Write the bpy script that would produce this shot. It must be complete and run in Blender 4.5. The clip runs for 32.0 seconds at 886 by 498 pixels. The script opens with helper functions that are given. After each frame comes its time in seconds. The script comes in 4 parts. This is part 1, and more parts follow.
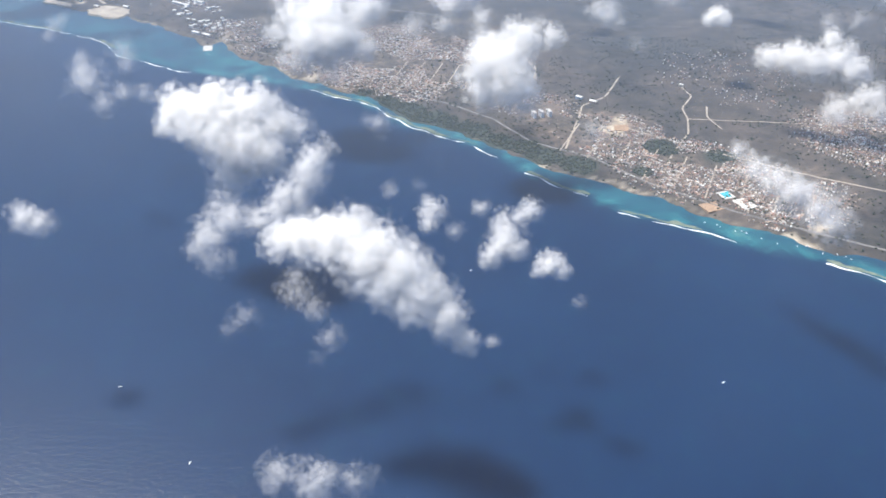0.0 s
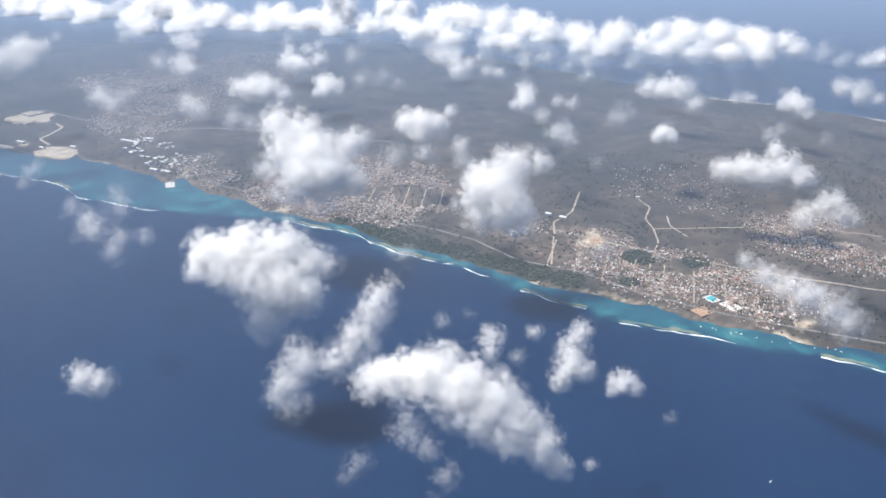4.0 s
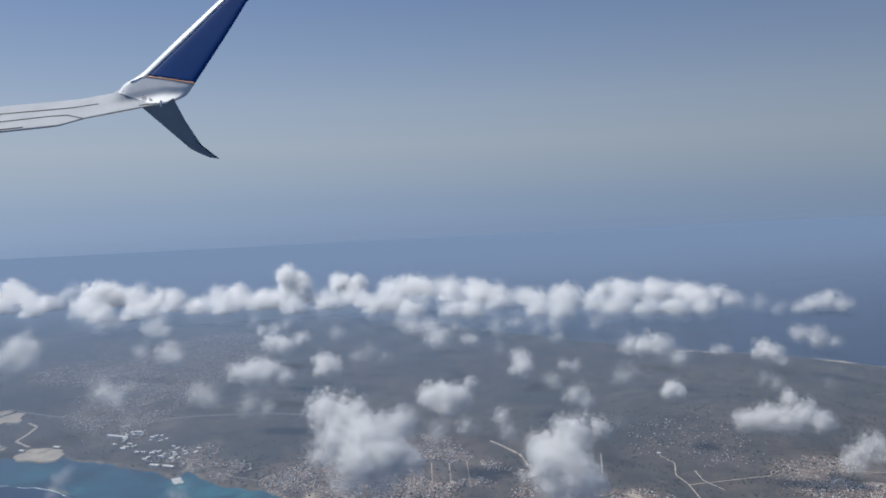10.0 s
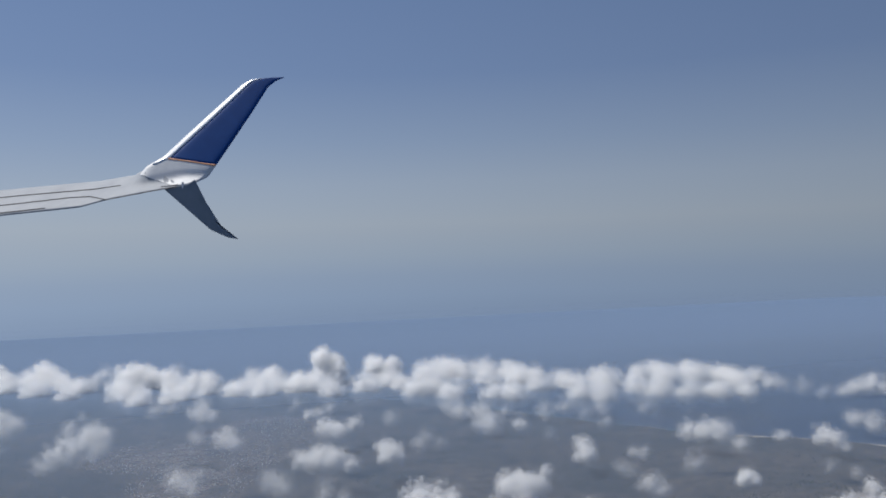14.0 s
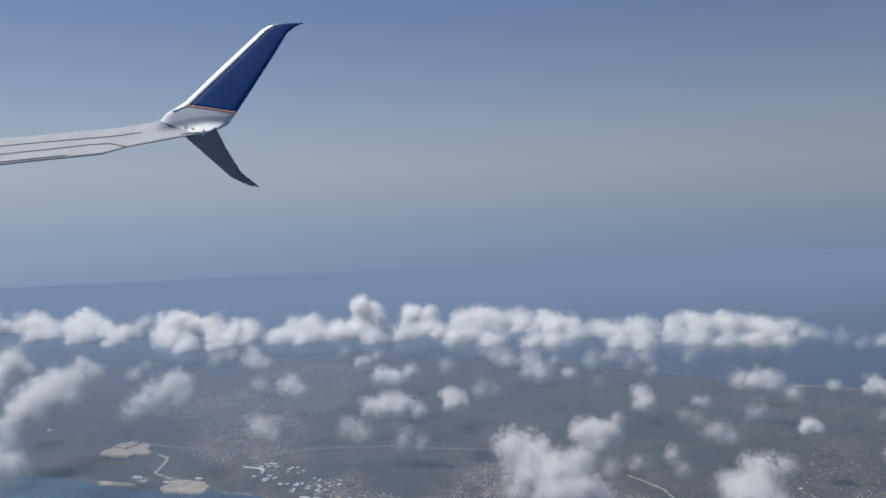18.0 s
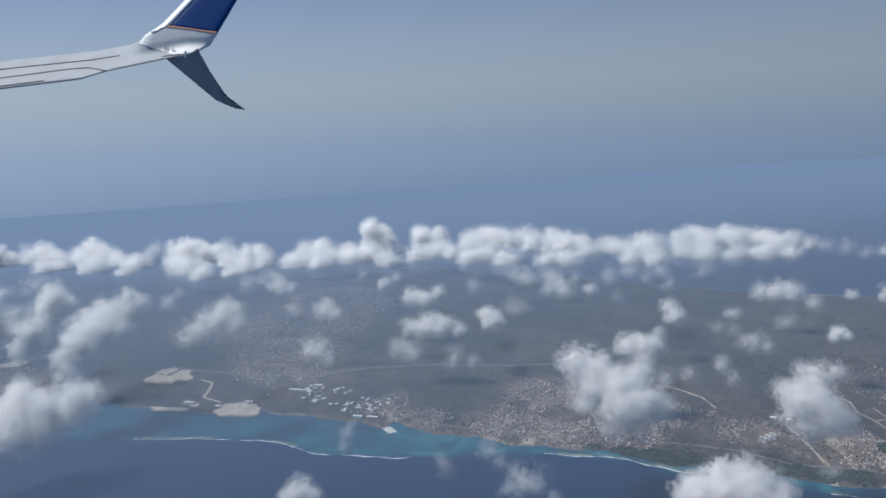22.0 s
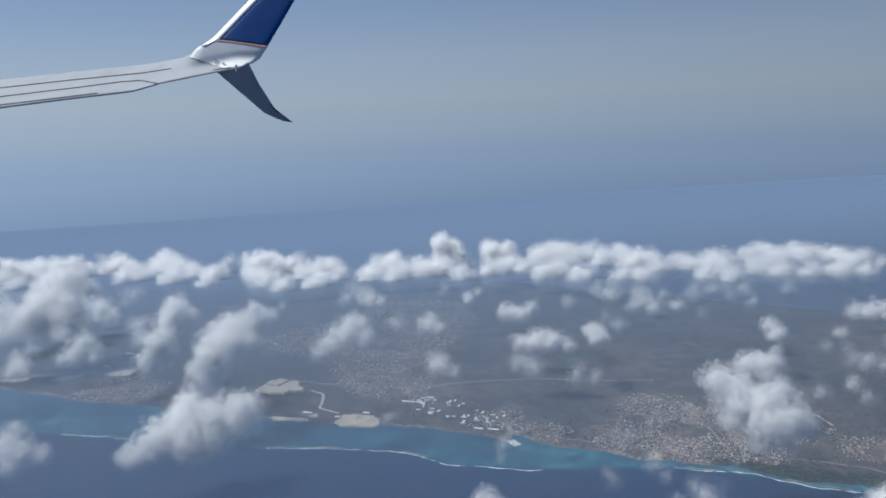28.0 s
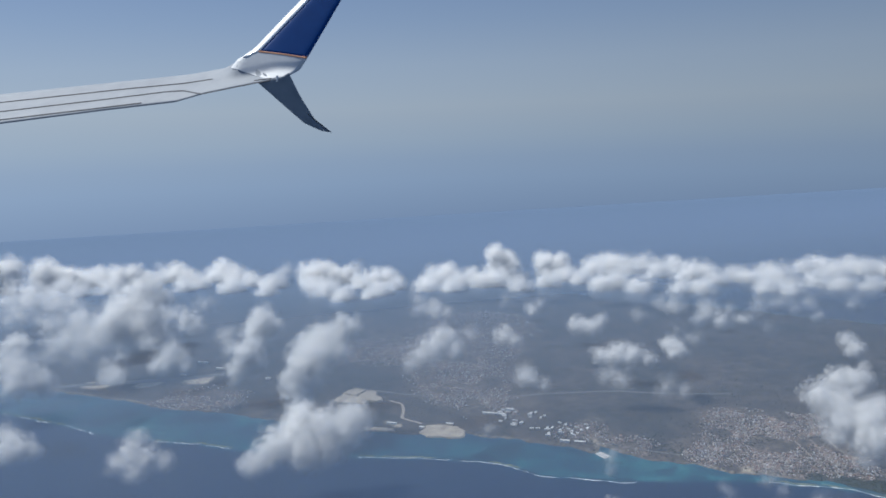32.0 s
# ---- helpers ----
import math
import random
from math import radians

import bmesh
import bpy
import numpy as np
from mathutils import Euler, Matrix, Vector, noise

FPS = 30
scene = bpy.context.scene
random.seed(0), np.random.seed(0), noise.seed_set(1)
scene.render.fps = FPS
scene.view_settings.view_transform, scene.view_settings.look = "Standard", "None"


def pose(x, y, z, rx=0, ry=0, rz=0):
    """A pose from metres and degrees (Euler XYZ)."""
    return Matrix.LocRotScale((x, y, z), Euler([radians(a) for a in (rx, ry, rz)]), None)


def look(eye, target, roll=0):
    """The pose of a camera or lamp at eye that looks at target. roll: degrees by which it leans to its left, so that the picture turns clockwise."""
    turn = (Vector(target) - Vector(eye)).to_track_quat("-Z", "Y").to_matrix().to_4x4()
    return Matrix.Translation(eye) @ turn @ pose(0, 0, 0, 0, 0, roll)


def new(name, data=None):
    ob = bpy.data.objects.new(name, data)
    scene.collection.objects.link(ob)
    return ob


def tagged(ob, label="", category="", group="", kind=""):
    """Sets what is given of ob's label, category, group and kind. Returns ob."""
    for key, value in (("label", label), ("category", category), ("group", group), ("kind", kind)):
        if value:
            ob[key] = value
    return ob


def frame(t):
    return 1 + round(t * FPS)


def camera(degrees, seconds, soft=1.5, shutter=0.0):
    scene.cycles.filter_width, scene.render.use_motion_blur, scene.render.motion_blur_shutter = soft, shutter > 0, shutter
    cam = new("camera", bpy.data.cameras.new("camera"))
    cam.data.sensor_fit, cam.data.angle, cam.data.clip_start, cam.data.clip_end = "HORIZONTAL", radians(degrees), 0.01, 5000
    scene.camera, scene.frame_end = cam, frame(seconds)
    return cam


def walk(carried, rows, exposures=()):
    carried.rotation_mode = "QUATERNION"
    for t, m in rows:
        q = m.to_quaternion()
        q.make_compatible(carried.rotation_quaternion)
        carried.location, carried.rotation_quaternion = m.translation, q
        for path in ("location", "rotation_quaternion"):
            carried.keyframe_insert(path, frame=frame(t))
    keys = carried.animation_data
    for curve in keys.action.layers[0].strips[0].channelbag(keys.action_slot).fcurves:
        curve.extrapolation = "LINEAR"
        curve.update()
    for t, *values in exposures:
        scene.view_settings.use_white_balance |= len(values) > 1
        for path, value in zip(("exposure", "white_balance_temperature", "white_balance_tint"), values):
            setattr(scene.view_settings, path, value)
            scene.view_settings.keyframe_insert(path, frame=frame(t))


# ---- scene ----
cam = camera(57.8, 32.0, soft=1.7)
METRES, EYE, TILT, LEAN, TURN = 800.0, 337.0, -31.58, -0.78, 0.0
ROWS = [
    (0.0, 0.0, 0.0, 0.0, 0.0, 0.0, 0.0),
    (0.5, -0.0153, -0.0021, 0.0021, -1.04, 0.22, 0.67),
    (1.0, -0.0299, -0.0038, 0.0036, -1.94, 0.9, 1.07),
    (1.5, -0.0446, -0.0059, 0.0057, -2.79, 1.44, 1.85),
    (2.0, -0.0596, -0.0074, 0.0079, -3.71, 2.37, 2.32),
    (2.5, -0.0747, -0.0093, 0.0112, -4.51, 3.45, 3.0),
    (3.0, -0.0894, -0.011, 0.0129, -5.34, 4.75, 3.39),
    (3.5, -0.1045, -0.0123, 0.0154, -6.08, 6.17, 3.9),
    (5.5, -0.1668, -0.0103, 0.0265, -8.94, 12.01, 6.16),
    (6.0, -0.1815, -0.01, 0.0295, -9.49, 13.54, 6.75),
    (6.5, -0.1965, -0.01, 0.0337, -10.11, 14.81, 7.24),
    (7.0, -0.2116, -0.0094, 0.0356, -10.68, 16.04, 7.87),
    (7.5, -0.2272, -0.0091, 0.0389, -11.08, 17.66, 8.29),
    (8.0, -0.2422, -0.0093, 0.0405, -11.37, 19.51, 8.83),
    (8.5, -0.2569, -0.0081, 0.0449, -11.62, 21.11, 9.24),
    (9.0, -0.2713, -0.0077, 0.0454, -11.96, 22.49, 9.64),
    (9.5, -0.2865, -0.0073, 0.0482, -12.14, 24.02, 9.88),
    (10.0, -0.3031, -0.0068, 0.051, -12.28, 25.44, 10.25),
    (10.5, -0.3182, -0.0074, 0.0559, -12.32, 26.78, 10.58),
    (11.0, -0.3333, -0.0082, 0.0575, -12.37, 27.93, 10.69),
    (11.5, -0.3499, -0.0069, 0.0606, -12.41, 28.91, 10.8),
    (12.0, -0.3637, -0.0084, 0.0639, -12.36, 29.68, 10.69),
    (12.5, -0.3793, -0.0069, 0.0649, -12.33, 30.18, 10.69),
    (13.0, -0.3942, -0.0074, 0.0696, -12.34, 30.45, 10.68),
    (13.5, -0.41, -0.007, 0.0742, -12.42, 30.61, 10.45),
    (14.0, -0.4245, -0.0079, 0.0767, -12.3, 30.95, 10.29),
    (14.5, -0.4403, -0.0066, 0.0787, -12.33, 30.77, 10.12),
    (16.5, -0.4989, -0.0097, 0.0873, -11.68, 30.08, 9.59),
    (17.0, -0.5133, -0.0086, 0.0869, -11.6, 29.66, 9.63),
    (17.5, -0.5287, -0.0079, 0.0904, -11.82, 28.34, 9.76),
    (18.0, -0.5425, -0.0063, 0.0949, -12.2, 27.22, 9.91),
    (18.5, -0.5579, -0.0058, 0.098, -12.65, 26.64, 10.0),
    (19.0, -0.572, -0.0064, 0.1002, -12.55, 26.35, 9.95),
    (19.5, -0.5867, -0.0029, 0.0999, -12.56, 24.58, 10.48),
    (20.0, -0.6019, -0.0028, 0.1061, -12.48, 22.77, 10.64),
    (20.5, -0.6157, -0.0015, 0.1082, -12.18, 22.21, 11.21),
    (21.0, -0.6319, -0.0016, 0.1112, -13.8, 21.55, 12.01),
    (21.5, -0.6483, -0.0031, 0.1141, -13.73, 21.42, 12.28),
    (22.0, -0.6628, -0.0027, 0.1169, -13.32, 21.19, 11.94),
    (22.5, -0.678, -0.0026, 0.1196, -13.47, 21.13, 11.92),
    (23.0, -0.6935, -0.0034, 0.1222, -13.73, 20.82, 12.22),
    (23.5, -0.7074, -0.0047, 0.1246, -13.41, 21.13, 11.92),
    (24.0, -0.7244, -0.0036, 0.1284, -13.11, 21.16, 11.68),
    (24.5, -0.7413, -0.0061, 0.1319, -12.97, 21.54, 11.61),
    (25.0, -0.7557, -0.0057, 0.1357, -12.9, 21.37, 11.41),
    (25.5, -0.7746, -0.0081, 0.1361, -12.78, 21.88, 11.17),
    (27.5, -0.8343, -0.0074, 0.1479, -12.48, 21.84, 11.14),
    (28.0, -0.8511, -0.0078, 0.1497, -12.34, 22.12, 11.01),
    (28.5, -0.8669, -0.0079, 0.1539, -12.25, 22.23, 10.89),
    (29.0, -0.8824, -0.0085, 0.1558, -12.2, 22.42, 10.66),
    (29.5, -0.8977, -0.008, 0.1585, -11.98, 22.29, 10.79),
    (30.0, -0.9136, -0.0074, 0.1614, -11.79, 22.07, 10.86),
    (30.5, -0.9306, -0.0094, 0.1657, -11.85, 22.2, 10.7),
    (31.0, -0.9474, -0.0091, 0.1671, -11.64, 22.4, 10.5),
    (31.5, -0.9641, -0.0112, 0.1698, -11.41, 22.82, 10.22),
    (32.0, -0.9795, -0.0114, 0.1725, -11.22, 22.9, 10.15),
]
walk(cam, [(t, pose(0, 0, EYE, TILT, LEAN, TURN) @ pose(METRES * x, METRES * y, METRES * z, 90 + pitch, roll, yaw)) for t, x, y, z, yaw, pitch, roll in ROWS],
     exposures=[(0.0, 1.05, 6750, 9), (3.0, 1.0, 6750, 9), (6.0, 0.52, 6700, 10), (9.0, 0.18, 6450, 8), (13.0, 0.02, 6600, 9), (17.5, 0.02, 6600, 9), (21.0, 0.08, 6350, 7), (32.0, 0.1, 6250, 6)])

# ---- world, sun and exposure ----
SUN_EL, SUN_AZ = 61.0, 306.0          # degrees; azimuth clockwise from +y
world = bpy.data.worlds.new("sky")
scene.world = world
world.use_nodes = True
wn, wl = world.node_tree.nodes, world.node_tree.links
wn.clear()
w_out = wn.new("ShaderNodeOutputWorld")
w_bg = wn.new("ShaderNodeBackground")
w_sky = wn.new("ShaderNodeTexSky")
w_sky.sky_type = "NISHITA"
w_sky.sun_disc = False
w_sky.sun_elevation, w_sky.sun_rotation = radians(SUN_EL), radians(SUN_AZ)
w_sky.altitude, w_sky.air_density, w_sky.dust_density = 1500, 1.0, 3.0
w_dim = wn.new("ShaderNodeVectorMath")
w_dim.operation = "SCALE"
w_dim.inputs["Scale"].default_value = 0.1
w_tc = wn.new("ShaderNodeTexCoord")
w_sep = wn.new("ShaderNodeSeparateXYZ")
w_map = wn.new("ShaderNodeMapRange")
w_map.inputs["From Min"].default_value, w_map.inputs["From Max"].default_value = -0.5, 0.5
w_ramp = wn.new("ShaderNodeValToRGB")
w_mix = wn.new("ShaderNodeMix")
w_mix.data_type = "RGBA"
w_mix.inputs["Factor"].default_value = 0.9


def srgb(r, g, b):
    return tuple(((c / 255 + 0.055) / 1.055) ** 2.4 for c in (r, g, b)) + (1,)


# haze by height over the horizon: blue-grey below it, palest just at it, bluer above
STOPS = [(0.0, srgb(76, 98, 132)), (0.40, srgb(102, 124, 160)), (0.45, srgb(118, 139, 171)), (0.475, srgb(123, 142, 171)), (0.50, srgb(133, 149, 172)),
         (0.54, srgb(143, 155, 173)), (0.59, srgb(137, 151, 173)), (0.64, srgb(123, 141, 170)), (0.72, srgb(103, 125, 163)), (1.0, srgb(82, 108, 152))]
ramp = w_ramp.color_ramp
while len(ramp.elements) < len(STOPS):
    ramp.elements.new(0.5)
for element, (place, colour) in zip(ramp.elements, STOPS):
    element.position, element.color = place, colour
wl.new(w_tc.outputs["Generated"], w_sep.inputs[0])
wl.new(w_sep.outputs["Z"], w_map.inputs["Value"])
wl.new(w_map.outputs[0], w_ramp.inputs[0])
w_top, w_up = wn.new("ShaderNodeMath"), wn.new("ShaderNodeCombineXYZ")
w_top.operation = "MAXIMUM"
w_top.inputs[1].default_value = 0.03
wl.new(w_sep.outputs["Z"], w_top.inputs[0])
for side in "XY":
    wl.new(w_sep.outputs[side], w_up.inputs[side])
wl.new(w_top.outputs[0], w_up.inputs["Z"])
wl.new(w_up.outputs[0], w_sky.inputs["Vector"])
wl.new(w_sky.outputs[0], w_dim.inputs[0])
wl.new(w_dim.outputs[0], w_mix.inputs["A"])
wl.new(w_ramp.outputs[0], w_mix.inputs["B"])
# brighter towards the sun's side
w_side, w_share, w_gain = wn.new("ShaderNodeVectorMath"), wn.new("ShaderNodeMapRange"), wn.new("ShaderNodeVectorMath")
w_side.operation, w_gain.operation = "DOT_PRODUCT", "SCALE"
w_side.inputs[1].default_value = (math.sin(radians(SUN_AZ)), math.cos(radians(SUN_AZ)), 0)
for key, value in (("From Min", -0.3), ("From Max", 1.0), ("To Min", 0.82), ("To Max", 1.22)):
    w_share.inputs[key].default_value = value
wl.new(w_tc.outputs["Generated"], w_side.inputs[0])
wl.new(w_side.outputs["Value"], w_share.inputs["Value"])
wl.new(w_mix.outputs["Result"], w_gain.inputs[0])
wl.new(w_share.outputs[0], w_gain.inputs["Scale"])
wl.new(w_gain.outputs[0], w_bg.inputs["Color"])
wl.new(w_bg.outputs[0], w_out.inputs[0])

sun = new("sun", bpy.data.lights.new("sun", "SUN"))
sun.data.energy, sun.data.angle, sun.data.color = 5.0, radians(8.0), (1.0, 0.975, 0.94)
az, el = radians(SUN_AZ), radians(SUN_EL)
sun.matrix_world = look((math.sin(az) * math.cos(el) * 900, math.cos(az) * math.cos(el) * 900, math.sin(el) * 900), (0, 0, 0))


# ---- materials ----
class Nodes:
    """A node material under construction."""

    def __init__(self, name, rough=0.8, metal=0.0):
        self.m = bpy.data.materials.new(name)
        self.m.use_nodes = True
        self.t = self.m.node_tree
        self.b = self.t.nodes["Principled BSDF"]
        self.b.inputs["Roughness"].default_value, self.b.inputs["Metallic"].default_value = rough, metal

    def n(self, kind, **values):
        node = self.t.nodes.new("ShaderNode" + kind)
        for k, v in values.items():
            node.inputs[k].default_value = v
        return node

    def link(self, a, b):
        self.t.links.new(a, b)

    def pos(self):
        return self.n("NewGeometry").outputs["Position"]

    def noise(self, scale, detail=4.0, rough=0.55, distort=0.0):
        node = self.n("TexNoise", Scale=scale, Detail=detail, Roughness=rough, Distortion=distort)
        self.link(self.pos(), node.inputs["Vector"])
        return node.outputs["Fac"]

    def ramp(self, fac, stops):
        node = self.n("ValToRGB")
        e = node.color_ramp.elements
        while len(e) < len(stops):
            e.new(0.5)
        for q, (p, c) in zip(e, stops):
            q.position, q.color = p, c if len(c) == 4 else (*c, 1)
        self.link(fac, node.inputs[0])
        return node.outputs[0]

    def mix(self, fac, a, b, blend="MIX"):
        node = self.n("Mix")
        node.data_type, node.blend_type = "RGBA", blend
        for sock, v in (("Factor", fac), ("A", a), ("B", b)):
            if isinstance(v, (float, int)):
                node.inputs[sock].default_value = v
            elif isinstance(v, tuple):
                node.inputs[sock].default_value = v if len(v) == 4 else (*v, 1)
            else:
                self.link(v, node.inputs[sock])
        return node.outputs["Result"]

    def attr(self, name):
        node = self.n("Attribute")
        node.attribute_name = name
        return node.outputs["Fac"]

    def bump(self, fac, strength, distance):
        node = self.n("Bump", Strength=strength, Distance=distance)
        self.link(fac, node.inputs["Height"])
        self.link(node.outputs[0], self.b.inputs["Normal"])

    def colour(self, c):
        if isinstance(c, tuple):
            self.b.inputs["Base Color"].default_value = (*c, 1)
        else:
            self.link(c, self.b.inputs["Base Color"])
        return self.m


def sea_material():
    k = Nodes("sea_water", 0.28)
    k.b.inputs["Specular IOR Level"].default_value = 0.3
    shelf = k.attr("shelf")
    deep = k.ramp(k.noise(0.006, 3), [(0.3, (0.0012, 0.013, 0.046)), (0.7, (0.0025, 0.02, 0.062))])
    patch = k.ramp(k.noise(0.028, 5, 0.6, 0.8), [(0.33, (0.008, 0.042, 0.072)), (0.46, (0.012, 0.078, 0.108)), (0.6, (0.024, 0.145, 0.165)), (0.75, (0.11, 0.24, 0.21))])
    fringe = k.n("Math", **{})
    fringe.operation = "ADD"
    jitter = k.n("MapRange", **{"To Min": -0.16, "To Max": 0.16, "From Min": 0.3, "From Max": 0.7})
    k.link(k.noise(0.05, 4), jitter.inputs["Value"])
    k.link(shelf, fringe.inputs[0])
    k.link(jitter.outputs[0], fringe.inputs[1])
    slope = k.ramp(fringe.outputs[0], [(0.0, (0, 0, 0)), (0.4, (0.1, 0.1, 0.1)), (0.68, (0.6, 0.6, 0.6)), (0.88, (1, 1, 1))])
    col = k.mix(slope, deep, patch)
    lagoon = k.ramp(k.noise(0.02, 3), [(0.4, (0.01, 0.048, 0.085)), (0.6, (0.014, 0.078, 0.112))])
    col = k.mix(k.attr("inner"), col, lagoon)
    k.bump(k.noise(0.35, 5, 0.65), 0.35, 0.6)
    return k.colour(col)


def land_material():
    k = Nodes("dry_land", 0.95)
    big = k.noise(0.006, 5, 0.6, 0.5)
    scrub = k.ramp(k.noise(0.09, 6, 0.7), [(0.3, (0.018, 0.02, 0.02)), (0.5, (0.038, 0.036, 0.034)), (0.72, (0.08, 0.067, 0.058))])
    dry = k.ramp(k.noise(0.05, 5, 0.65), [(0.35, (0.05, 0.042, 0.036)), (0.65, (0.12, 0.09, 0.07))])
    col = k.mix(k.ramp(big, [(0.36, (0, 0, 0)), (0.6, (0.85, 0.85, 0.85))]), scrub, dry)
    soil = k.ramp(k.noise(0.12, 5, 0.7), [(0.32, (0.05, 0.046, 0.041)), (0.5, (0.13, 0.1, 0.08)), (0.7, (0.28, 0.21, 0.16))])
    col = k.mix(k.attr("town"), col, soil)
    col = k.mix(k.ramp(k.noise(0.016, 5, 0.65, 0.6), [(0.38, (0.75, 0.75, 0.75)), (0.58, (0, 0, 0))]), col, k.mix(1.0, col, (0.55, 0.6, 0.56), "MULTIPLY"))
    sand = k.ramp(k.noise(0.1, 4), [(0.3, (0.36, 0.29, 0.21)), (0.7, (0.56, 0.49, 0.38))])
    col = k.mix(k.attr("sand"), col, sand)
    swamp = k.ramp(k.noise(0.15, 5, 0.7), [(0.3, (0.018, 0.028, 0.022)), (0.7, (0.055, 0.065, 0.05))])
    col = k.mix(k.attr("swamp"), col, swamp)
    k.bump(k.noise(0.2, 5, 0.7), 0.6, 1.5)
    return k.colour(col)


def cloud_material(name, white):
    """Bright droplets that scatter light forwards and back, soft towards the rim of each flake."""
    k = Nodes(name, 1.0)
    diffuse = k.n("BsdfDiffuse")
    diffuse.inputs["Color"].default_value = (white, white, white, 1)
    glow = k.n("BsdfTranslucent")
    glow.inputs["Color"].default_value = (white, white, white, 1)
    mixed = k.n("MixShader", Fac=0.55)
    k.link(diffuse.outputs[0], mixed.inputs[1])
    k.link(glow.outputs[0], mixed.inputs[2])
    dense = k.n("Math")
    dense.operation = "MULTIPLY"
    soft_edge = k.n("MapRange")
    soft_edge.interpolation_type = "SMOOTHSTEP"
    k.link(k.attr("middle"), soft_edge.inputs["Value"])
    k.link(soft_edge.outputs[0], dense.inputs[0])
    k.link(k.attr("share"), dense.inputs[1])
    thin = k.n("MixShader")
    k.link(dense.outputs[0], thin.inputs[0])
    k.link(k.n("BsdfTransparent").outputs[0], thin.inputs[1])
    k.link(mixed.outputs[0], thin.inputs[2])
    k.link(thin.outputs[0], k.t.nodes["Material Output"].inputs["Surface"])
    return k.m


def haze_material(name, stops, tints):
    """See-through sheet that scatters sunlight, graded to imitate distance haze; stops and tints: how dense and of what
    colour at how many thousand metres off the first shore.
    """
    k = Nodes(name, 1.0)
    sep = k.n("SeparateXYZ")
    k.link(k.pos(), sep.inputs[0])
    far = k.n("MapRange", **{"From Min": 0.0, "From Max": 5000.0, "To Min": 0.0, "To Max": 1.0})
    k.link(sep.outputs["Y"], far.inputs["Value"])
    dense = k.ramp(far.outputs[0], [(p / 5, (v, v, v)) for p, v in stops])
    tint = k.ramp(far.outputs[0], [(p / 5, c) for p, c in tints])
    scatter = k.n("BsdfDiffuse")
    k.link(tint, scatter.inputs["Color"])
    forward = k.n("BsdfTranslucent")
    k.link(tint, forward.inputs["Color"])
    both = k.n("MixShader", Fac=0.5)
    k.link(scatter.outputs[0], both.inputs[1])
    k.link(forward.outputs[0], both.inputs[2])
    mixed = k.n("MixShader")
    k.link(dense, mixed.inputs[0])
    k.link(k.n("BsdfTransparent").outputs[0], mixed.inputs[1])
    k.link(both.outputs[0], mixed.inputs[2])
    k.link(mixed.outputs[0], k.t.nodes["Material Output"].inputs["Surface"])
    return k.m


def varied(name, colours, rough=0.8, island=False, grain=0.5):
    """Colour picked at random from a list: by object, or by island in a joined mesh."""
    k = Nodes(name, rough)
    pick = k.n("NewGeometry").outputs["Random Per Island"] if island else k.n("ObjectInfo").outputs["Random"]
    node = k.n("ValToRGB")
    node.color_ramp.interpolation = "CONSTANT"
    e = node.color_ramp.elements
    while len(e) < len(colours):
        e.new(0.5)
    for i, (q, c) in enumerate(zip(e, colours)):
        q.position, q.color = i / len(colours), (*c, 1)
    k.link(pick, node.inputs[0])
    dirt = k.ramp(k.noise(grain, 4, 0.6), [(0.3, (0.72, 0.7, 0.67)), (0.65, (1, 1, 1))])
    return k.colour(k.mix(1.0, node.outputs[0], dirt, "MULTIPLY"))


def stained(name, a, b, scale, rough=0.7, metal=0.0, bump=0.0):
    k = Nodes(name, rough, metal)
    fac = k.noise(scale, 5, 0.6)
    if bump:
        k.bump(fac, 0.4, bump)
    return k.colour(k.ramp(fac, [(0.3, a), (0.7, b)]))


# haze colours painted on the sheets, set to meet the sky at their end
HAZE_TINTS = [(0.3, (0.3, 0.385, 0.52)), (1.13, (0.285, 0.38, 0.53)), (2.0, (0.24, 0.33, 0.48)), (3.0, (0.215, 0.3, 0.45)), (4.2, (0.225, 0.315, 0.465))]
ROOFS = [(0.5, 0.36, 0.27), (0.36, 0.19, 0.13), (0.66, 0.62, 0.56), (0.4, 0.3, 0.23), (0.74, 0.72, 0.68), (0.25, 0.2, 0.17), (0.48, 0.4, 0.33), (0.3, 0.14, 0.09)]
WALLS = [(0.78, 0.76, 0.71), (0.7, 0.62, 0.48), (0.75, 0.72, 0.7), (0.62, 0.5, 0.4), (0.6, 0.66, 0.68), (0.8, 0.79, 0.77)]
SEA, LAND, CLOUD = sea_material(), land_material(), cloud_material("cloud_droplets", 0.97)
ROOF, WALL = varied("roof_sheet", ROOFS, 0.6), varied("house_render", WALLS)
ROOF_MANY, WALL_MANY = varied("roof_sheets", ROOFS, 0.6, True), varied("house_renders", WALLS, 0.8, True)
LEAF = varied("scrub_leaf", [(0.035, 0.05, 0.028), (0.05, 0.06, 0.035), (0.065, 0.065, 0.045), (0.03, 0.042, 0.028)], 0.9, True)
FOAM = stained("surf_foam", (0.7, 0.74, 0.74), (0.85, 0.87, 0.87), 0.4, 0.9)
TRACK = stained("dirt_track", (0.27, 0.22, 0.17), (0.42, 0.36, 0.29), 0.15, 0.95)
TAR = stained("road_tar", (0.11, 0.105, 0.1), (0.2, 0.185, 0.17), 0.12, 0.9)
PALE = stained("limestone_cut", (0.3, 0.25, 0.19), (0.48, 0.42, 0.33), 0.07, 0.95, bump=1.0)
STEEL = stained("white_shed_sheet", (0.56, 0.54, 0.5), (0.76, 0.74, 0.69), 0.15, 0.6)
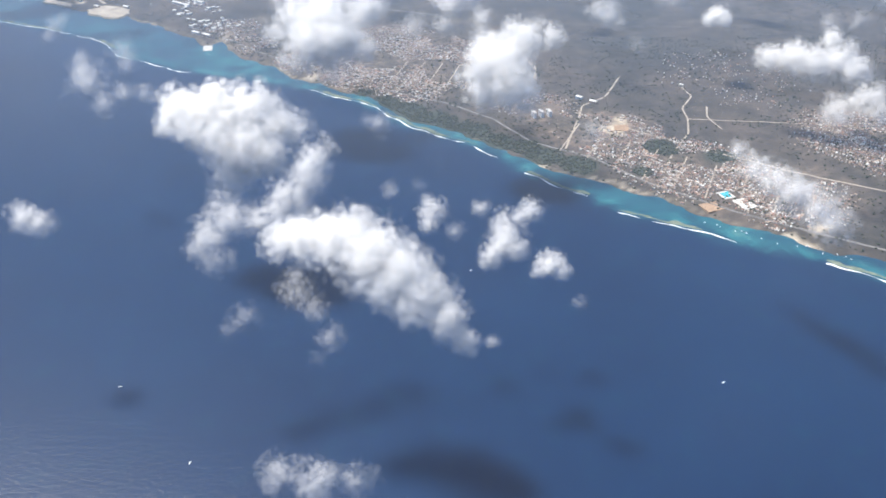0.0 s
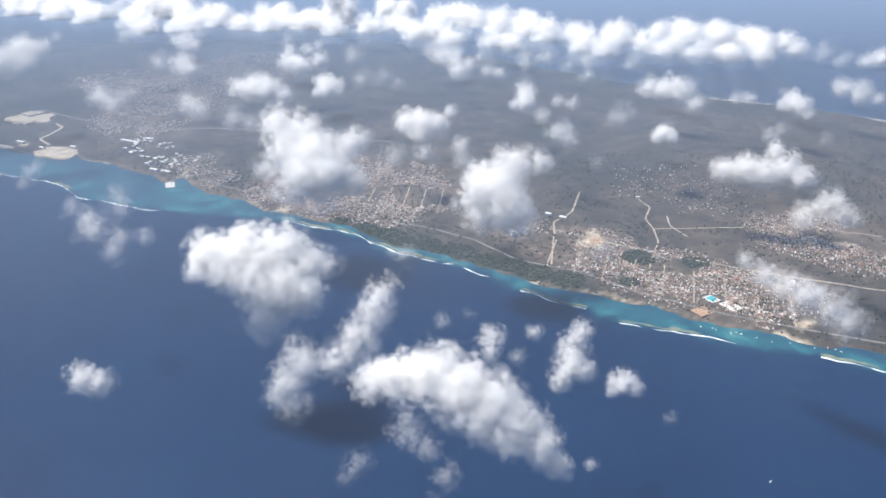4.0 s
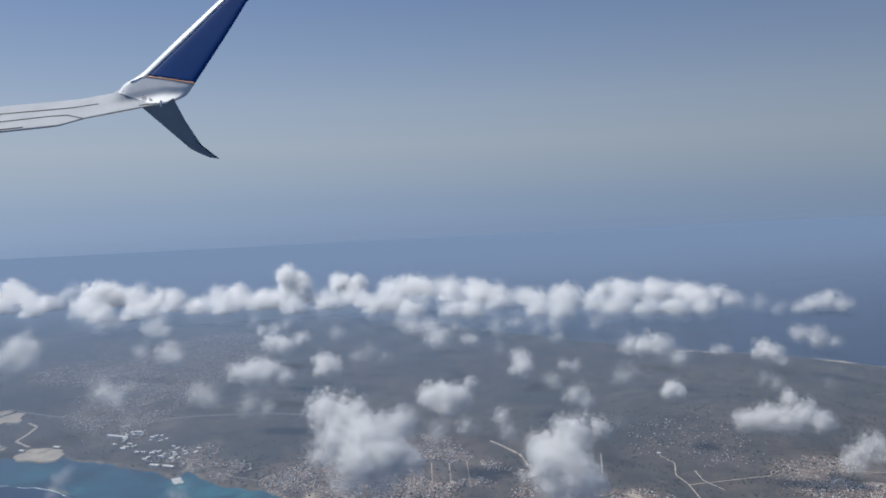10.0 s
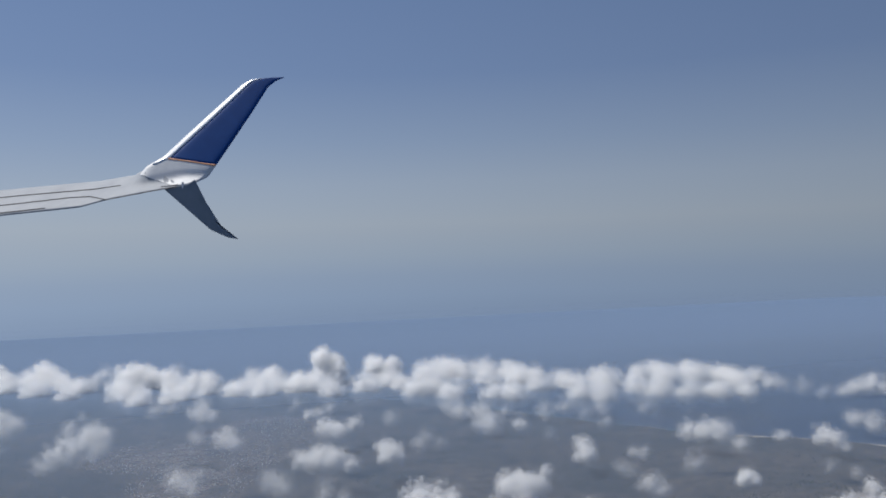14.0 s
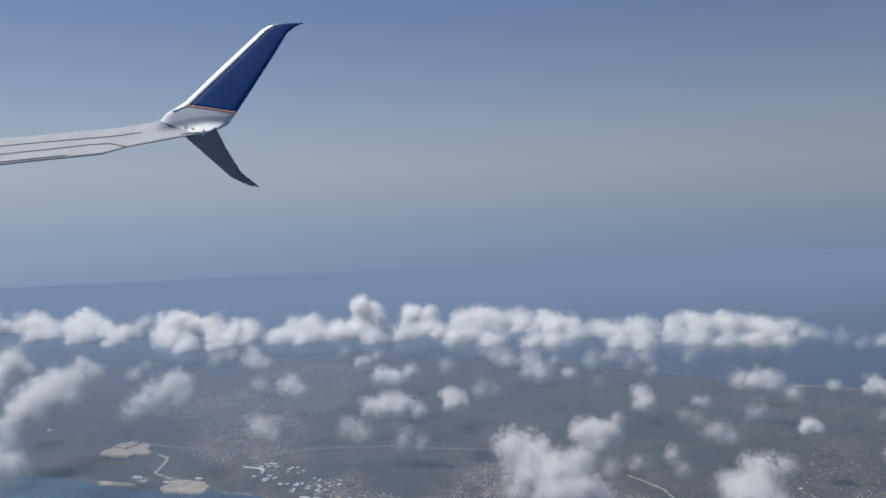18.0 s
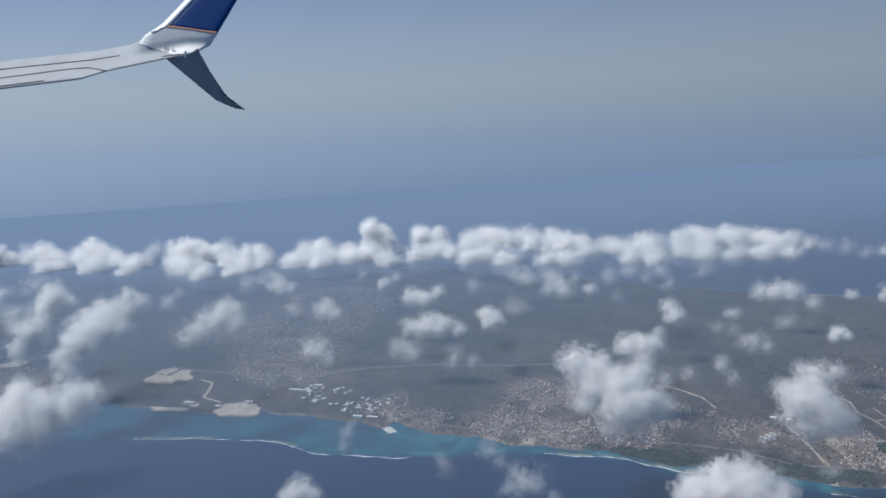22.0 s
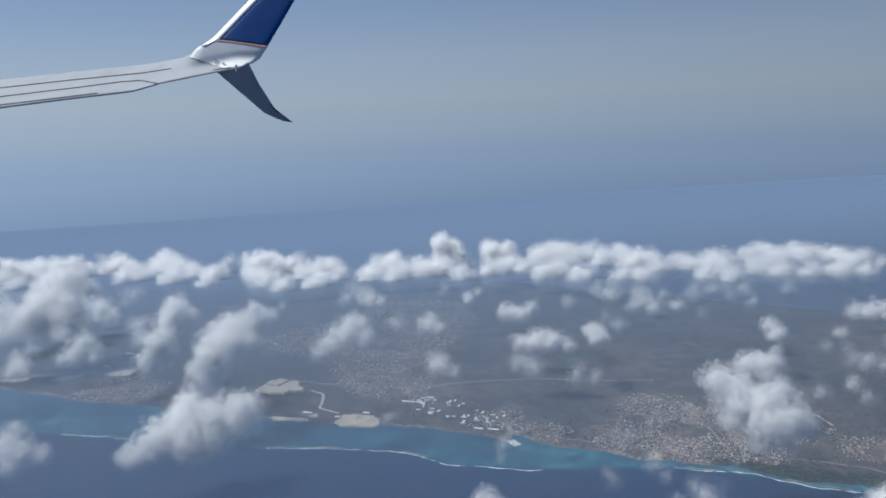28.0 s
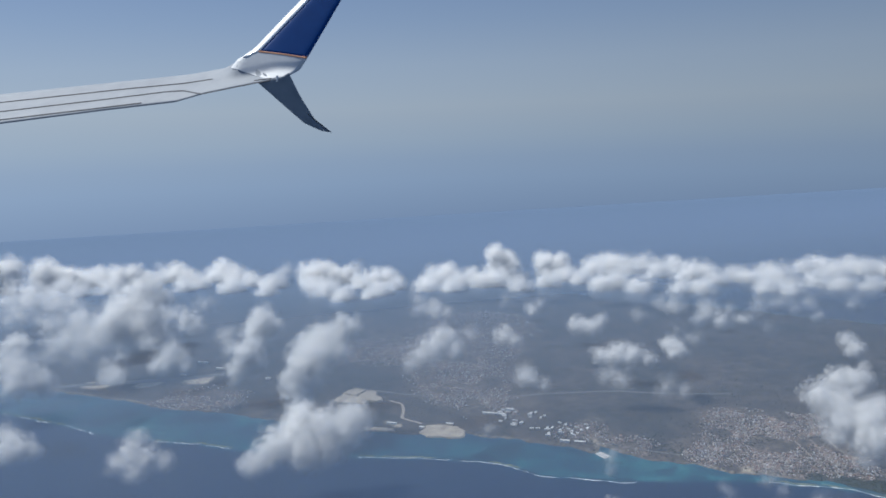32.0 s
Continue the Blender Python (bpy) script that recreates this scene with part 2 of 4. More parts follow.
POOL = stained("pool_water", (0.03, 0.3, 0.36), (0.06, 0.4, 0.44), 0.3, 0.15)
CONCRETE = stained("concrete", (0.42, 0.4, 0.37), (0.6, 0.58, 0.54), 0.2, 0.85)
HULL = stained("boat_gelcoat", (0.75, 0.76, 0.77), (0.85, 0.85, 0.84), 0.8, 0.3)
REEF_ROCK = stained("coral_rock", (0.08, 0.12, 0.1), (0.2, 0.22, 0.16), 0.2, 0.9)
PITCH = stained("bare_pitch", (0.25, 0.16, 0.1), (0.38, 0.26, 0.17), 0.12, 0.95)

# ---- coast, reef and town plan, in metres ----
SOUTH_SHORE = [(-4900, 5300), (-1900, 2350), (-1116, 1660), (-998, 1566), (-927, 1494), (-811, 1428), (-757, 1378), (-660, 1312), (-589, 1253),
               (-540, 1224), (-471, 1199), (-399, 1143), (-341, 1096), (-318, 1062), (-306, 1064), (-297, 1110), (-288, 1062), (-249, 1010), (-211, 977), (-178, 939),
               (-141, 916), (-82, 878), (-28, 812), (25, 775), (75, 727), (97, 699), (138, 682), (169, 662), (195, 638), (225, 615), (252, 591),
               (288, 571), (314, 555), (353, 531), (480, 455), (900, 220), (2300, -560)]
NORTH_SHORE = [(2900, -500), (1900, 330), (1250, 820), (930, 1180), (834, 1320), (757, 1390), (643, 1460), (250, 1990), (-600, 2900), (-4900, 7600)]
REEF = [(-4900, 5050), (-1850, 2160), (-1206, 1578), (-1095, 1476), (-1025, 1404), (-932, 1337), (-857, 1297), (-818, 1259), (-638, 1164), (-532, 1117), (-454, 1072),
        (-410, 1011), (-338, 969), (-283, 951), (-228, 935), (-150, 900), (-82, 860), (-28, 794), (25, 755), (60, 722), (85, 689), (109, 660), (135, 642),
        (155, 613), (214, 585), (243, 562), (306, 534), (342, 509), (480, 430), (900, 195), (2300, -600)]


def edge_distance(x, y, line, closed=False):
    """Distance of many places from a line of points."""
    best = np.full(x.shape, 1e9)
    pts = list(line) + ([line[0]] if closed else [])
    for (ax, ay), (bx, by) in zip(pts, pts[1:]):
        dx, dy = bx - ax, by - ay
        s = np.clip(((x - ax) * dx + (y - ay) * dy) / (dx * dx + dy * dy), 0, 1)
        best = np.minimum(best, np.hypot(x - ax - s * dx, y - ay - s * dy))
    return best


def inside(x, y, ring):
    hit = np.zeros(x.shape, bool)
    for (ax, ay), (bx, by) in zip(ring, ring[1:] + ring[:1]):
        cross = (ay > y) != (by > y)
        hit ^= cross & (x < (bx - ax) * (y - ay) / ((by - ay) or 1e-9) + ax)
    return hit


def lattice_noise(x, y, size, seed):
    """Smooth value noise between -1 and 1."""
    rng = np.random.RandomState(seed)
    table = rng.rand(256, 256) * 2 - 1
    u, v = x / size, y / size
    i, j = np.floor(u).astype(int), np.floor(v).astype(int)
    p, q = u - i, v - j
    p, q = p * p * (3 - 2 * p), q * q * (3 - 2 * q)
    a, b = table[i % 256, j % 256], table[(i + 1) % 256, j % 256]
    c, d = table[i % 256, (j + 1) % 256], table[(i + 1) % 256, (j + 1) % 256]
    return (a * (1 - p) + b * p) * (1 - q) + (c * (1 - p) + d * p) * q


FAR_END = 4180.0          # land, sea and haze sheets stop here; sky colour stands in beyond
ISLAND = SOUTH_SHORE + NORTH_SHORE
SHELF = REEF + NORTH_SHORE


def shore_depth(x, y):
    """Metres inland (minus: out at sea), with a ragged edge."""
    d = edge_distance(x, y, ISLAND, True) * np.where(inside(x, y, ISLAND), 1, -1)
    return d + 5 * lattice_noise(x, y, 34, 3) + 2.2 * lattice_noise(x, y, 11, 4)


def shelf_depth(x, y):
    d = edge_distance(x, y, SHELF, True) * np.where(inside(x, y, SHELF), 1, -1)
    return d + 4 * lattice_noise(x, y, 45, 5)


# centre x, centre y, radius, share of plots built on
TOWNS = [(180, 770, 60, 0.8), (245, 695, 75, 0.95), (310, 645, 65, 0.95), (430, 770, 70, 0.75), (455, 720, 60, 0.75), (540, 660, 90, 0.6), (110, 850, 45, 0.6),
         (18, 960, 60, 0.95), (-30, 905, 45, 0.95), (60, 930, 45, 0.8), (-100, 940, 50, 0.9), (-110, 1000, 75, 0.85), (-60, 1080, 70, 0.8), (0, 1040, 60, 0.8), (-190, 1005, 45, 0.95),
         (-255, 1065, 40, 0.9), (-300, 1140, 45, 0.5), (-390, 1290, 70, 0.45), (-410, 1400, 90, 0.5), (-390, 1500, 110, 0.45), (-350, 1650, 140, 0.35), (-480, 1720, 130, 0.3),
         (-250, 1820, 150, 0.2), (-870, 1510, 90, 0.55), (350, 930, 90, 0.1)]
BARE = [(-596, 1424, 30), (-560, 1270, 12), (-500, 1225, 22), (305, 560, 10), (330, 590, 9), (192, 795, 14), (92, 706, 8), (-160, 930, 8), (-960, 1660, 30), (-870, 1650, 30), (-1060, 1680, 26)]
SWAMP = [(-40, 835, 26), (-5, 808, 26), (30, 785, 24), (-65, 862, 20), (58, 756, 20), (105, 722, 20), (135, 704, 18), (88, 745, 16), (225, 745, 18), (195, 690, 10), (280, 725, 14), (-90, 890, 12)]


def area(x, y, spots, soft):
    out = np.zeros(x.shape)
    for s in spots:
        out = np.maximum(out, np.clip((s[2] - np.hypot(x - s[0], y - s[1])) / soft + 0.5, 0, 1))
    return out


def grid_mesh(name, xs, ys, height, material, attrs):
    x, y = np.meshgrid(xs, ys)
    z = height(x, y)
    nx, ny = len(xs), len(ys)
    me = bpy.data.meshes.new(name)
    me.vertices.add(nx * ny)
    me.vertices.foreach_set("co", np.stack([x, y, z], -1).ravel())
    i = (np.arange(ny - 1)[:, None] * nx + np.arange(nx - 1)[None]).ravel()
    quads = np.stack([i, i + 1, i + nx + 1, i + nx], -1)
    me.loops.add(quads.size)
    me.loops.foreach_set("vertex_index", quads.ravel())
    me.polygons.add(len(quads))
    me.polygons.foreach_set("loop_start", np.arange(0, quads.size, 4))
    me.update(calc_edges=True)
    me.polygons.foreach_set("use_smooth", np.ones(len(quads), bool))
    for key, fn in attrs.items():
        me.attributes.new(key, "FLOAT", "POINT").data.foreach_set("value", fn(x, y).ravel().astype(np.float32))
    me.materials.append(material)
    return new(name, me)


def steps(lo, a, b, hi, fine, coarse):
    return np.concatenate([np.arange(lo, a, coarse), np.arange(a, b, fine), np.arange(b, hi + 1, coarse)])


def relief(x, y):
    d = shore_depth(x, y)
    hills = 9 * np.clip(d / 400, 0, 1) * np.maximum(lattice_noise(x, y, 240, 7) + 0.5 * lattice_noise(x, y, 90, 8) + 0.6, 0)
    return np.clip(d * 0.09, -3, 1.6) + hills + 0.35 * lattice_noise(x, y, 14, 9)


def ground_height(x, y):
    return float(relief(np.array([float(x)]), np.array([float(y)]))[0])


land = grid_mesh("ground", steps(-4900, -1300, 950, 2900, 6, 50), np.append(steps(-600, 480, 1750, FAR_END - 40, 6, 45), FAR_END), relief, LAND, {
    "town": lambda x, y: np.clip(area(x + 22 * lattice_noise(x, y, 60, 18), y + 22 * lattice_noise(x, y, 50, 19), TOWNS[:24], 40) * (0.75 + 0.5 * lattice_noise(x, y, 26, 11)), 0, 1),
    "sand": lambda x, y: np.clip(np.maximum(area(x + 14 * lattice_noise(x, y, 30, 16), y + 14 * lattice_noise(x, y, 24, 17), BARE, 8), np.clip(1 - np.abs(shore_depth(x, y) - 3) / 4, 0, 1) * (0.35 + 0.6 * lattice_noise(x, y, 60, 12))), 0, 1),
    "swamp": lambda x, y: area(x + 4 * lattice_noise(x, y, 12, 13), y + 4 * lattice_noise(x, y, 12, 14), SWAMP, 6)})
tagged(land, "dry grey-brown scrub land with sandy town plots beside the sea", "ground", kind="structure")


def shelf_share(x, y):
    return np.clip((shelf_depth(x, y) + 17) / 30, 0, 1)


water = grid_mesh("water", steps(-6500, -1300, 950, 6500, 8, 130), np.append(steps(-3000, 380, 1750, FAR_END - 80, 8, 130), FAR_END), lambda x, y: 0 * x, SEA, {
    "shelf": shelf_share,
    "inner": lambda x, y: np.clip((shelf_depth(x, y) - 9 + 12 * np.clip((-380 - x) / 60, 0, 1)) / 12, 0, 1) * np.clip(0.85 - 0.4 * np.clip((x + 380) / 80, 0, 1) * np.clip((-150 - x) / 60, 0, 1) + 0.8 * lattice_noise(x, y, 60, 15), 0, 1)})
tagged(water, "deep blue sea with turquoise shallows along the reef", "sea", kind="structure")
# two flat sheets stand in for hazy air, opacity and tint painted by distance
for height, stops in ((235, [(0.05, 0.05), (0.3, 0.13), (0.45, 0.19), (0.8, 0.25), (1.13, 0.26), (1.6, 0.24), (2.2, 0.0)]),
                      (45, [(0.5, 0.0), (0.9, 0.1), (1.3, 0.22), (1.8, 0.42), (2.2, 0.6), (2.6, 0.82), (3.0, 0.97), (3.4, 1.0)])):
    haze = grid_mesh("haze_sheet", np.linspace(-8000, 8000, 12), np.linspace(-3000, FAR_END, 12), lambda x, y: 0 * x + height, haze_material("painted_haze", stops, HAZE_TINTS), {})
    tagged(haze, "flat see-through sheet tinted pale blue to imitate distance haze", "haze", kind="structure")


# ---- helpers for things ----
def part(name, bm, material, parent=None, label=""):
    me = bpy.data.meshes.new(name)
    bm.to_mesh(me)
    bm.free()
    me.materials.append(material)
    ob = new(name, me)
    ob.parent = parent
    return tagged(ob, label)


def box(bm, w, d, h, m=Matrix(), bevel=0.0):
    """A box on z = 0, bevelled."""
    r = bmesh.ops.create_cube(bm, size=1, matrix=m @ Matrix.Translation((0, 0, h / 2)) @ Matrix.Diagonal((w, d, h, 1)))
    if bevel:
        bmesh.ops.bevel(bm, geom=list({e for v in r["verts"] for e in v.link_edges}), offset=bevel, segments=1, affect="EDGES")
    return bm


def ribbon(name, points, width, material, lift, label, category, ragged=0.0, gaps=None):
    """A strip along a smooth line on the ground, with a slightly raised middle."""
    pts = np.array(points, float)
    t = np.arange(len(pts))
    fine = np.linspace(0, len(pts) - 1, max(8, int(np.hypot(*np.diff(pts, axis=0).T).sum() / 3)))
    x, y = np.interp(fine, t, pts[:, 0]), np.interp(fine, t, pts[:, 1])
    for _ in range(3):
        x[1:-1], y[1:-1] = (x[:-2] + x[1:-1] * 2 + x[2:]) / 4, (y[:-2] + y[1:-1] * 2 + y[2:]) / 4
    if gaps is not None:
        x, y = x + 3.5 * lattice_noise(x, y, 16, 31), y + 3.5 * lattice_noise(x, y, 13, 32)
    dx, dy = np.gradient(x), np.gradient(y)
    n = np.hypot(dx, dy) + 1e-9
    w = width * (1 + ragged * lattice_noise(x, y, 7, 21)) / 2
    if gaps is not None:
        w = w * np.clip((lattice_noise(x, y, gaps, 22) + 0.35) * 3, 0, 1)
    verts, faces = [], []
    for k in (-1, -0.4, 0.4, 1):
        px, py = x - dy / n * w * k, y + dx / n * w * k
        z = np.maximum(relief(px, py), 0) + lift * (1 if abs(k) < 1 else 0.2)
        verts.append(np.stack([px, py, z], -1))
    m = len(x)
    for row in range(3):
        faces += [(row * m + i, row * m + i + 1, row * m + m + i + 1, row * m + m + i) for i in range(m - 1) if w[i] > 0.05 or w[i + 1] > 0.05]
    me = bpy.data.meshes.new(name)
    me.from_pydata(np.concatenate(verts).tolist(), [], faces)
    me.materials.append(material)
    return tagged(new(name, me), label, category, kind="structure")


# ---- clouds ----
scene.cycles.transparent_max_bounces = 96
LATTICE = np.random.RandomState(77).rand(32, 32, 32) * 2 - 1
SIX = np.array([[math.cos(a * math.pi / 3), math.sin(a * math.pi / 3)] for a in range(6)])


def unit(v):
    return v / (np.linalg.norm(v, axis=1)[:, None] + 1e-9)


def billow(p, size):
    """Smooth value noise in space, between -1 and 1."""
    q = p / size
    i = np.floor(q).astype(int)
    f = q - i
    f = f * f * (3 - 2 * f)
    out = 0
    for dx, dy, dz in ((0, 0, 0), (0, 0, 1), (0, 1, 0), (0, 1, 1), (1, 0, 0), (1, 0, 1), (1, 1, 0), (1, 1, 1)):
        w = np.where(dx, f[:, 0], 1 - f[:, 0]) * np.where(dy, f[:, 1], 1 - f[:, 1]) * np.where(dz, f[:, 2], 1 - f[:, 2])
        out = out + w * LATTICE[(i[:, 0] + dx) % 32, (i[:, 1] + dy) % 32, (i[:, 2] + dz) % 32]
    return out


def cumulus(label, blobs, group="cumulus clouds", torn=0.62, thick=1.0):
    """A cloud of many soft droplet flakes: billows (x, y, z, radius, density) torn at their edges by noise."""
    b = np.array(blobs, float)
    mid, r, k = b[:, :3].mean(0), b[:, 3] * (1.12 if thick > 1 else 1.04), b[:, 4]
    c = b[:, :3] - mid
    rng = np.random.RandomState(int(abs(b[:, :3].sum())) % 99991)
    p, own = [], []
    for n in range(len(b)):
        count = int(FLAKES * (0.55 + 0.45 * k[n]) * (1.35 if thick > 1 else 1))
        d = unit(rng.randn(count, 3)) * (rng.rand(count) ** 0.42 * r[n] * 1.3)[:, None]
        d[:, 2] = np.where(d[:, 2] < 0, d[:, 2] * 0.75, d[:, 2])
        p.append(c[n] + d)
        own.append(np.full(count, n))
    p, own = np.concatenate(p), np.concatenate(own)
    grow = np.full(len(p), -9.0)
    near = own.copy()
    for n in range(len(b)):
        g = 1.0 - np.linalg.norm(p - c[n], axis=1) / r[n]
        near, grow = np.where(g > grow, n, near), np.maximum(g, grow)
    size = np.median(r)
    rough = 0.5 * billow(p + mid, size * 0.9) + 0.42 * billow(p + mid, size * 0.42) + 0.34 * billow(p - mid, size * 0.19)
    value = grow + 0.26 + rough * (torn + 0.6 * (1 - k[near]))
    keep = value > 0
    p, own, near, value = p[keep], own[keep], near[keep], value[keep]
    share = np.clip(value / 0.45, 0, 1)
    share = thick * DENSE * share * share * (3 - 2 * share) * k[near] ** 1.4
    n = unit(0.45 * unit(p - c[near]) + 0.25 * unit(p) + np.array([0, 0, 0.6]))
    face = unit(np.array([0, -0.5, 0.6]) + 0.5 * rng.randn(len(p), 3))
    s = (r[own] * rng.uniform(0.14, 0.32, len(p)) * (0.5 + 0.9 * np.clip(value, 0, 1)))[:, None, None]
    a = unit(np.cross(face, rng.randn(len(p), 3)))
    e = np.cross(face, a)
    rim = p[:, None] + s * (a[:, None] * SIX[None, :, :1] + e[:, None] * SIX[None, :, 1:] * 0.8)
    verts = np.concatenate([p[:, None], rim], 1).reshape(-1, 3)
    fan = np.array([[0, q + 1, (q + 1) % 6 + 1] for q in range(6)])
    faces = (7 * np.arange(len(p))[:, None, None] + fan).reshape(-1, 3)
    me = bpy.data.meshes.new("cloud")
    me.vertices.add(len(verts))
    me.vertices.foreach_set("co", verts.ravel())
    me.loops.add(faces.size)
    me.loops.foreach_set("vertex_index", faces.ravel())
    me.polygons.add(len(faces))
    me.polygons.foreach_set("loop_start", np.arange(0, faces.size, 3))
    me.update(calc_edges=True)
    me.polygons.foreach_set("use_smooth", np.ones(len(faces), bool))
    me.materials.append(CLOUD)
    me.attributes.new("middle", "FLOAT", "POINT").data.foreach_set("value", np.tile(np.array([1, 0, 0, 0, 0, 0, 0], np.float32), len(p)))
    me.attributes.new("share", "FLOAT", "POINT").data.foreach_set("value", np.repeat(share, 7).astype(np.float32))
    me.normals_split_custom_set_from_vertices(np.repeat(n, 7, 0))
    ob = new("cloud", me)
    ob.location = mid
    return tagged(ob, label, "cloud", group)


FLAKES, DENSE = 1250, 0.18
cumulus("long white cumulus cloud stretched over open sea", [(-67, 356, 122, 13.2, 1), (-51, 358, 122, 17, 1), (-35, 351, 116, 20.4, 1), (-20, 344, 109, 19.1, 1), (-7, 335, 101, 16.1, 1), (6, 328, 92, 12.1, 1), (16, 328, 78, 7.6, 1), (-80, 353, 122, 10.5, 0.7)])
cumulus("torn ragged cloud beside the long one", [(-70, 421, 141, 11, 0.6), (-77, 419, 127, 13.1, 0.6), (-87, 402, 118, 12.9, 0.7), (-98, 391, 112, 10.8, 0.5), (-117, 391, 116, 13.3, 0.5), (-127, 379, 110, 10.6, 0.5), (-122, 377, 96, 9.4, 0.4), (-132, 373, 106, 7.4, 0.3)])
cumulus("faint shreds under the long cloud", [(-66, 312, 121, 9.1, 0.3), (-57, 307, 115, 6.9, 0.25), (-49, 297, 104, 7.4, 0.3), (-55, 295, 94, 4.8, 0.2)])
cumulus("faint scrap of cloud over the sea", [(-90, 304, 111, 6.9, 0.25), (-96, 298, 108, 4.7, 0.15)])
cumulus("puffy white cumulus cloud over blue sea", [(-184, 543, 117, 18.4, 1), (-171, 535, 112, 20.7, 1), (-151, 527, 107, 22.9, 1), (-132, 547, 118, 19.6, 1), (-137, 516, 100, 21.2, 1), (-120, 510, 97, 15.6, 1), (-160, 549, 124, 13.8, 1), (-114, 529, 109, 12.1, 0.6), (-146, 509, 81, 13.3, 0.6), (-150, 509, 66, 7.9, 0.4), (-194, 532, 111, 11, 0.6)])
cumulus("small torn cloud over the sea", [(-3, 420, 106, 8.8, 0.6), (-5, 412, 100, 6, 0.5), (11, 408, 98, 6, 0.3)])
cumulus("small torn cloud over the sea", [(39, 393, 107, 11.6, 0.7), (32, 383, 99, 8.9, 0.6), (45, 385, 101, 7.6, 0.6), (29, 379, 96, 5.1, 0.4)])
cumulus("small round cloud over the sea", [(57, 426, 103, 7.9, 0.7), (51, 423, 101, 4.8, 0.5)])
cumulus("small thin cloud over the sea", [(27, 430, 102, 5.9, 0.55)])
cumulus("small round cloud over the sea", [(62, 367, 103, 8.6, 0.75), (69, 363, 101, 5.5, 0.6), (56, 364, 100, 4.9, 0.4)])
cumulus("faint scrap of cloud over the sea", [(70, 320, 110, 4.1, 0.2), (28, 316, 89, 3.7, 0.3)])
cumulus("faint scrap of cloud over the sea", [(-30, 448, 104, 6, 0.3), (-11, 452, 106, 5, 0.2)])
cumulus("faint scrap of cloud off the shore", [(-44, 552, 104, 10.8, 0.25), (-51, 556, 106, 6.7, 0.2)])
cumulus("faint ragged cloud over the open sea", [(-57, 207, 113, 7.4, 0.35), (-44, 206, 108, 8.3, 0.4), (-28, 208, 108, 7.1, 0.3), (-37, 209, 111, 4.2, 0.2)])
cumulus("faint ragged cloud over the open sea", [(-285, 630, 106, 16.9, 0.35), (-295, 639, 112, 10.8, 0.25), (-269, 615, 92, 10.6, 0.4)])
cumulus("small cumulus cloud over the open sea", [(-240, 405, 106, 9.1, 0.7), (-230, 403, 103, 8.5, 0.7)])
cumulus("dome-shaped cumulus cloud over the coast town", [(-149, 820, 139, 18.6, 1), (-120, 820, 132, 22.3, 1), (-138, 801, 115, 27.6, 1), (-111, 787, 111, 30.9, 1), (-96, 763, 101, 26.9, 1), (-75, 807, 119, 17.6, 1), (-126, 763, 97, 26.7, 1), (-74, 760, 94, 14.6, 0.6), (-105, 762, 81, 22.5, 0.5), (-161, 778, 106, 14.5, 0.6), (-61, 816, 125, 11.9, 0.5)])
cumulus("soft cumulus cloud over the coast town", [(42, 690, 102, 24.4, 1), (62, 696, 107, 23.6, 1), (63, 670, 91, 23, 1), (41, 676, 84, 17.8, 0.8), (41, 716, 113, 16.4, 0.8), (80, 712, 123, 16.4, 0.8), (101, 705, 126, 11.9, 0.7), (67, 716, 128, 12, 0.6), (73, 667, 77, 14.7, 0.5)])
cumulus("thin tuft of cloud above the town", [(42, 818, 110, 12.2, 0.6), (41, 794, 101, 12, 0.4)])
cumulus("cumulus cloud over the scrub land", [(1, 965, 99, 18.4, 1), (19, 955, 97, 19.7, 1), (37, 955, 98, 16.9, 1), (54, 976, 110, 10.8, 0.8), (14, 937, 89, 13.8, 0.7)])
cumulus("small cumulus cloud over the scrub land", [(198, 1169, 85, 16.5, 1), (195, 1140, 77, 16.2, 1), (179, 1141, 76, 10.2, 0.6)])
cumulus("thin cloud over the scrub land", [(186, 940, 88, 15.8, 0.55), (195, 924, 82, 11.3, 0.4), (170, 968, 100, 11.7, 0.3)])
cumulus("cumulus cloud over the scrub land", [(407, 1209, 83, 18.5, 0.7), (431, 1193, 82, 22, 1), (453, 1172, 80, 22.7, 1), (463, 1136, 72, 16, 0.6)])
cumulus("small round cumulus cloud over the scrub land", [(323, 936, 83, 13.9, 1), (314, 934, 81, 9.5, 1), (329, 927, 81, 9.5, 1)])
cumulus("double cumulus cloud over the scrub land", [(339, 804, 79, 15.6, 0.8), (356, 794, 79, 18.1, 1), (374, 780, 78, 17.9, 1), (400, 781, 84, 19.3, 1), (409, 760, 80, 14.5, 1), (398, 803, 98, 11.8, 1)])
cumulus("thin cumulus cloud over the scrub land", [(334, 635, 88, 13.9, 0.6), (360, 642, 97, 15.2, 0.7), (363, 622, 91, 13.8, 0.6), (372, 613, 91, 8.4, 0.4)])
cumulus("small cumulus cloud over the far shore", [(593, 1108, 78, 17.7, 1), (601, 1084, 75, 17.4, 1), (601, 1061, 69, 10.3, 0.6)])
cumulus("thin cloud over the far shore", [(736, 1193, 78, 19.2, 0.7), (751, 1162, 74, 20.7, 0.7), (762, 1133, 71, 12, 0.5)])
cumulus("small round cloud over the far shore", [(547, 1141, 75, 10.8, 0.8)])
cumulus("faint cloud over the scrub land", [(296, 1002, 89, 18.5, 0.3), (274, 998, 84, 12.3, 0.2), (235, 1048, 99, 11.1, 0.4)])
cumulus("faint shred of cloud over the scrub land", [(224, 898, 63, 12.6, 0.2), (407, 834, 106, 10.8, 0.3), (454, 801, 109, 9.9, 0.25)])
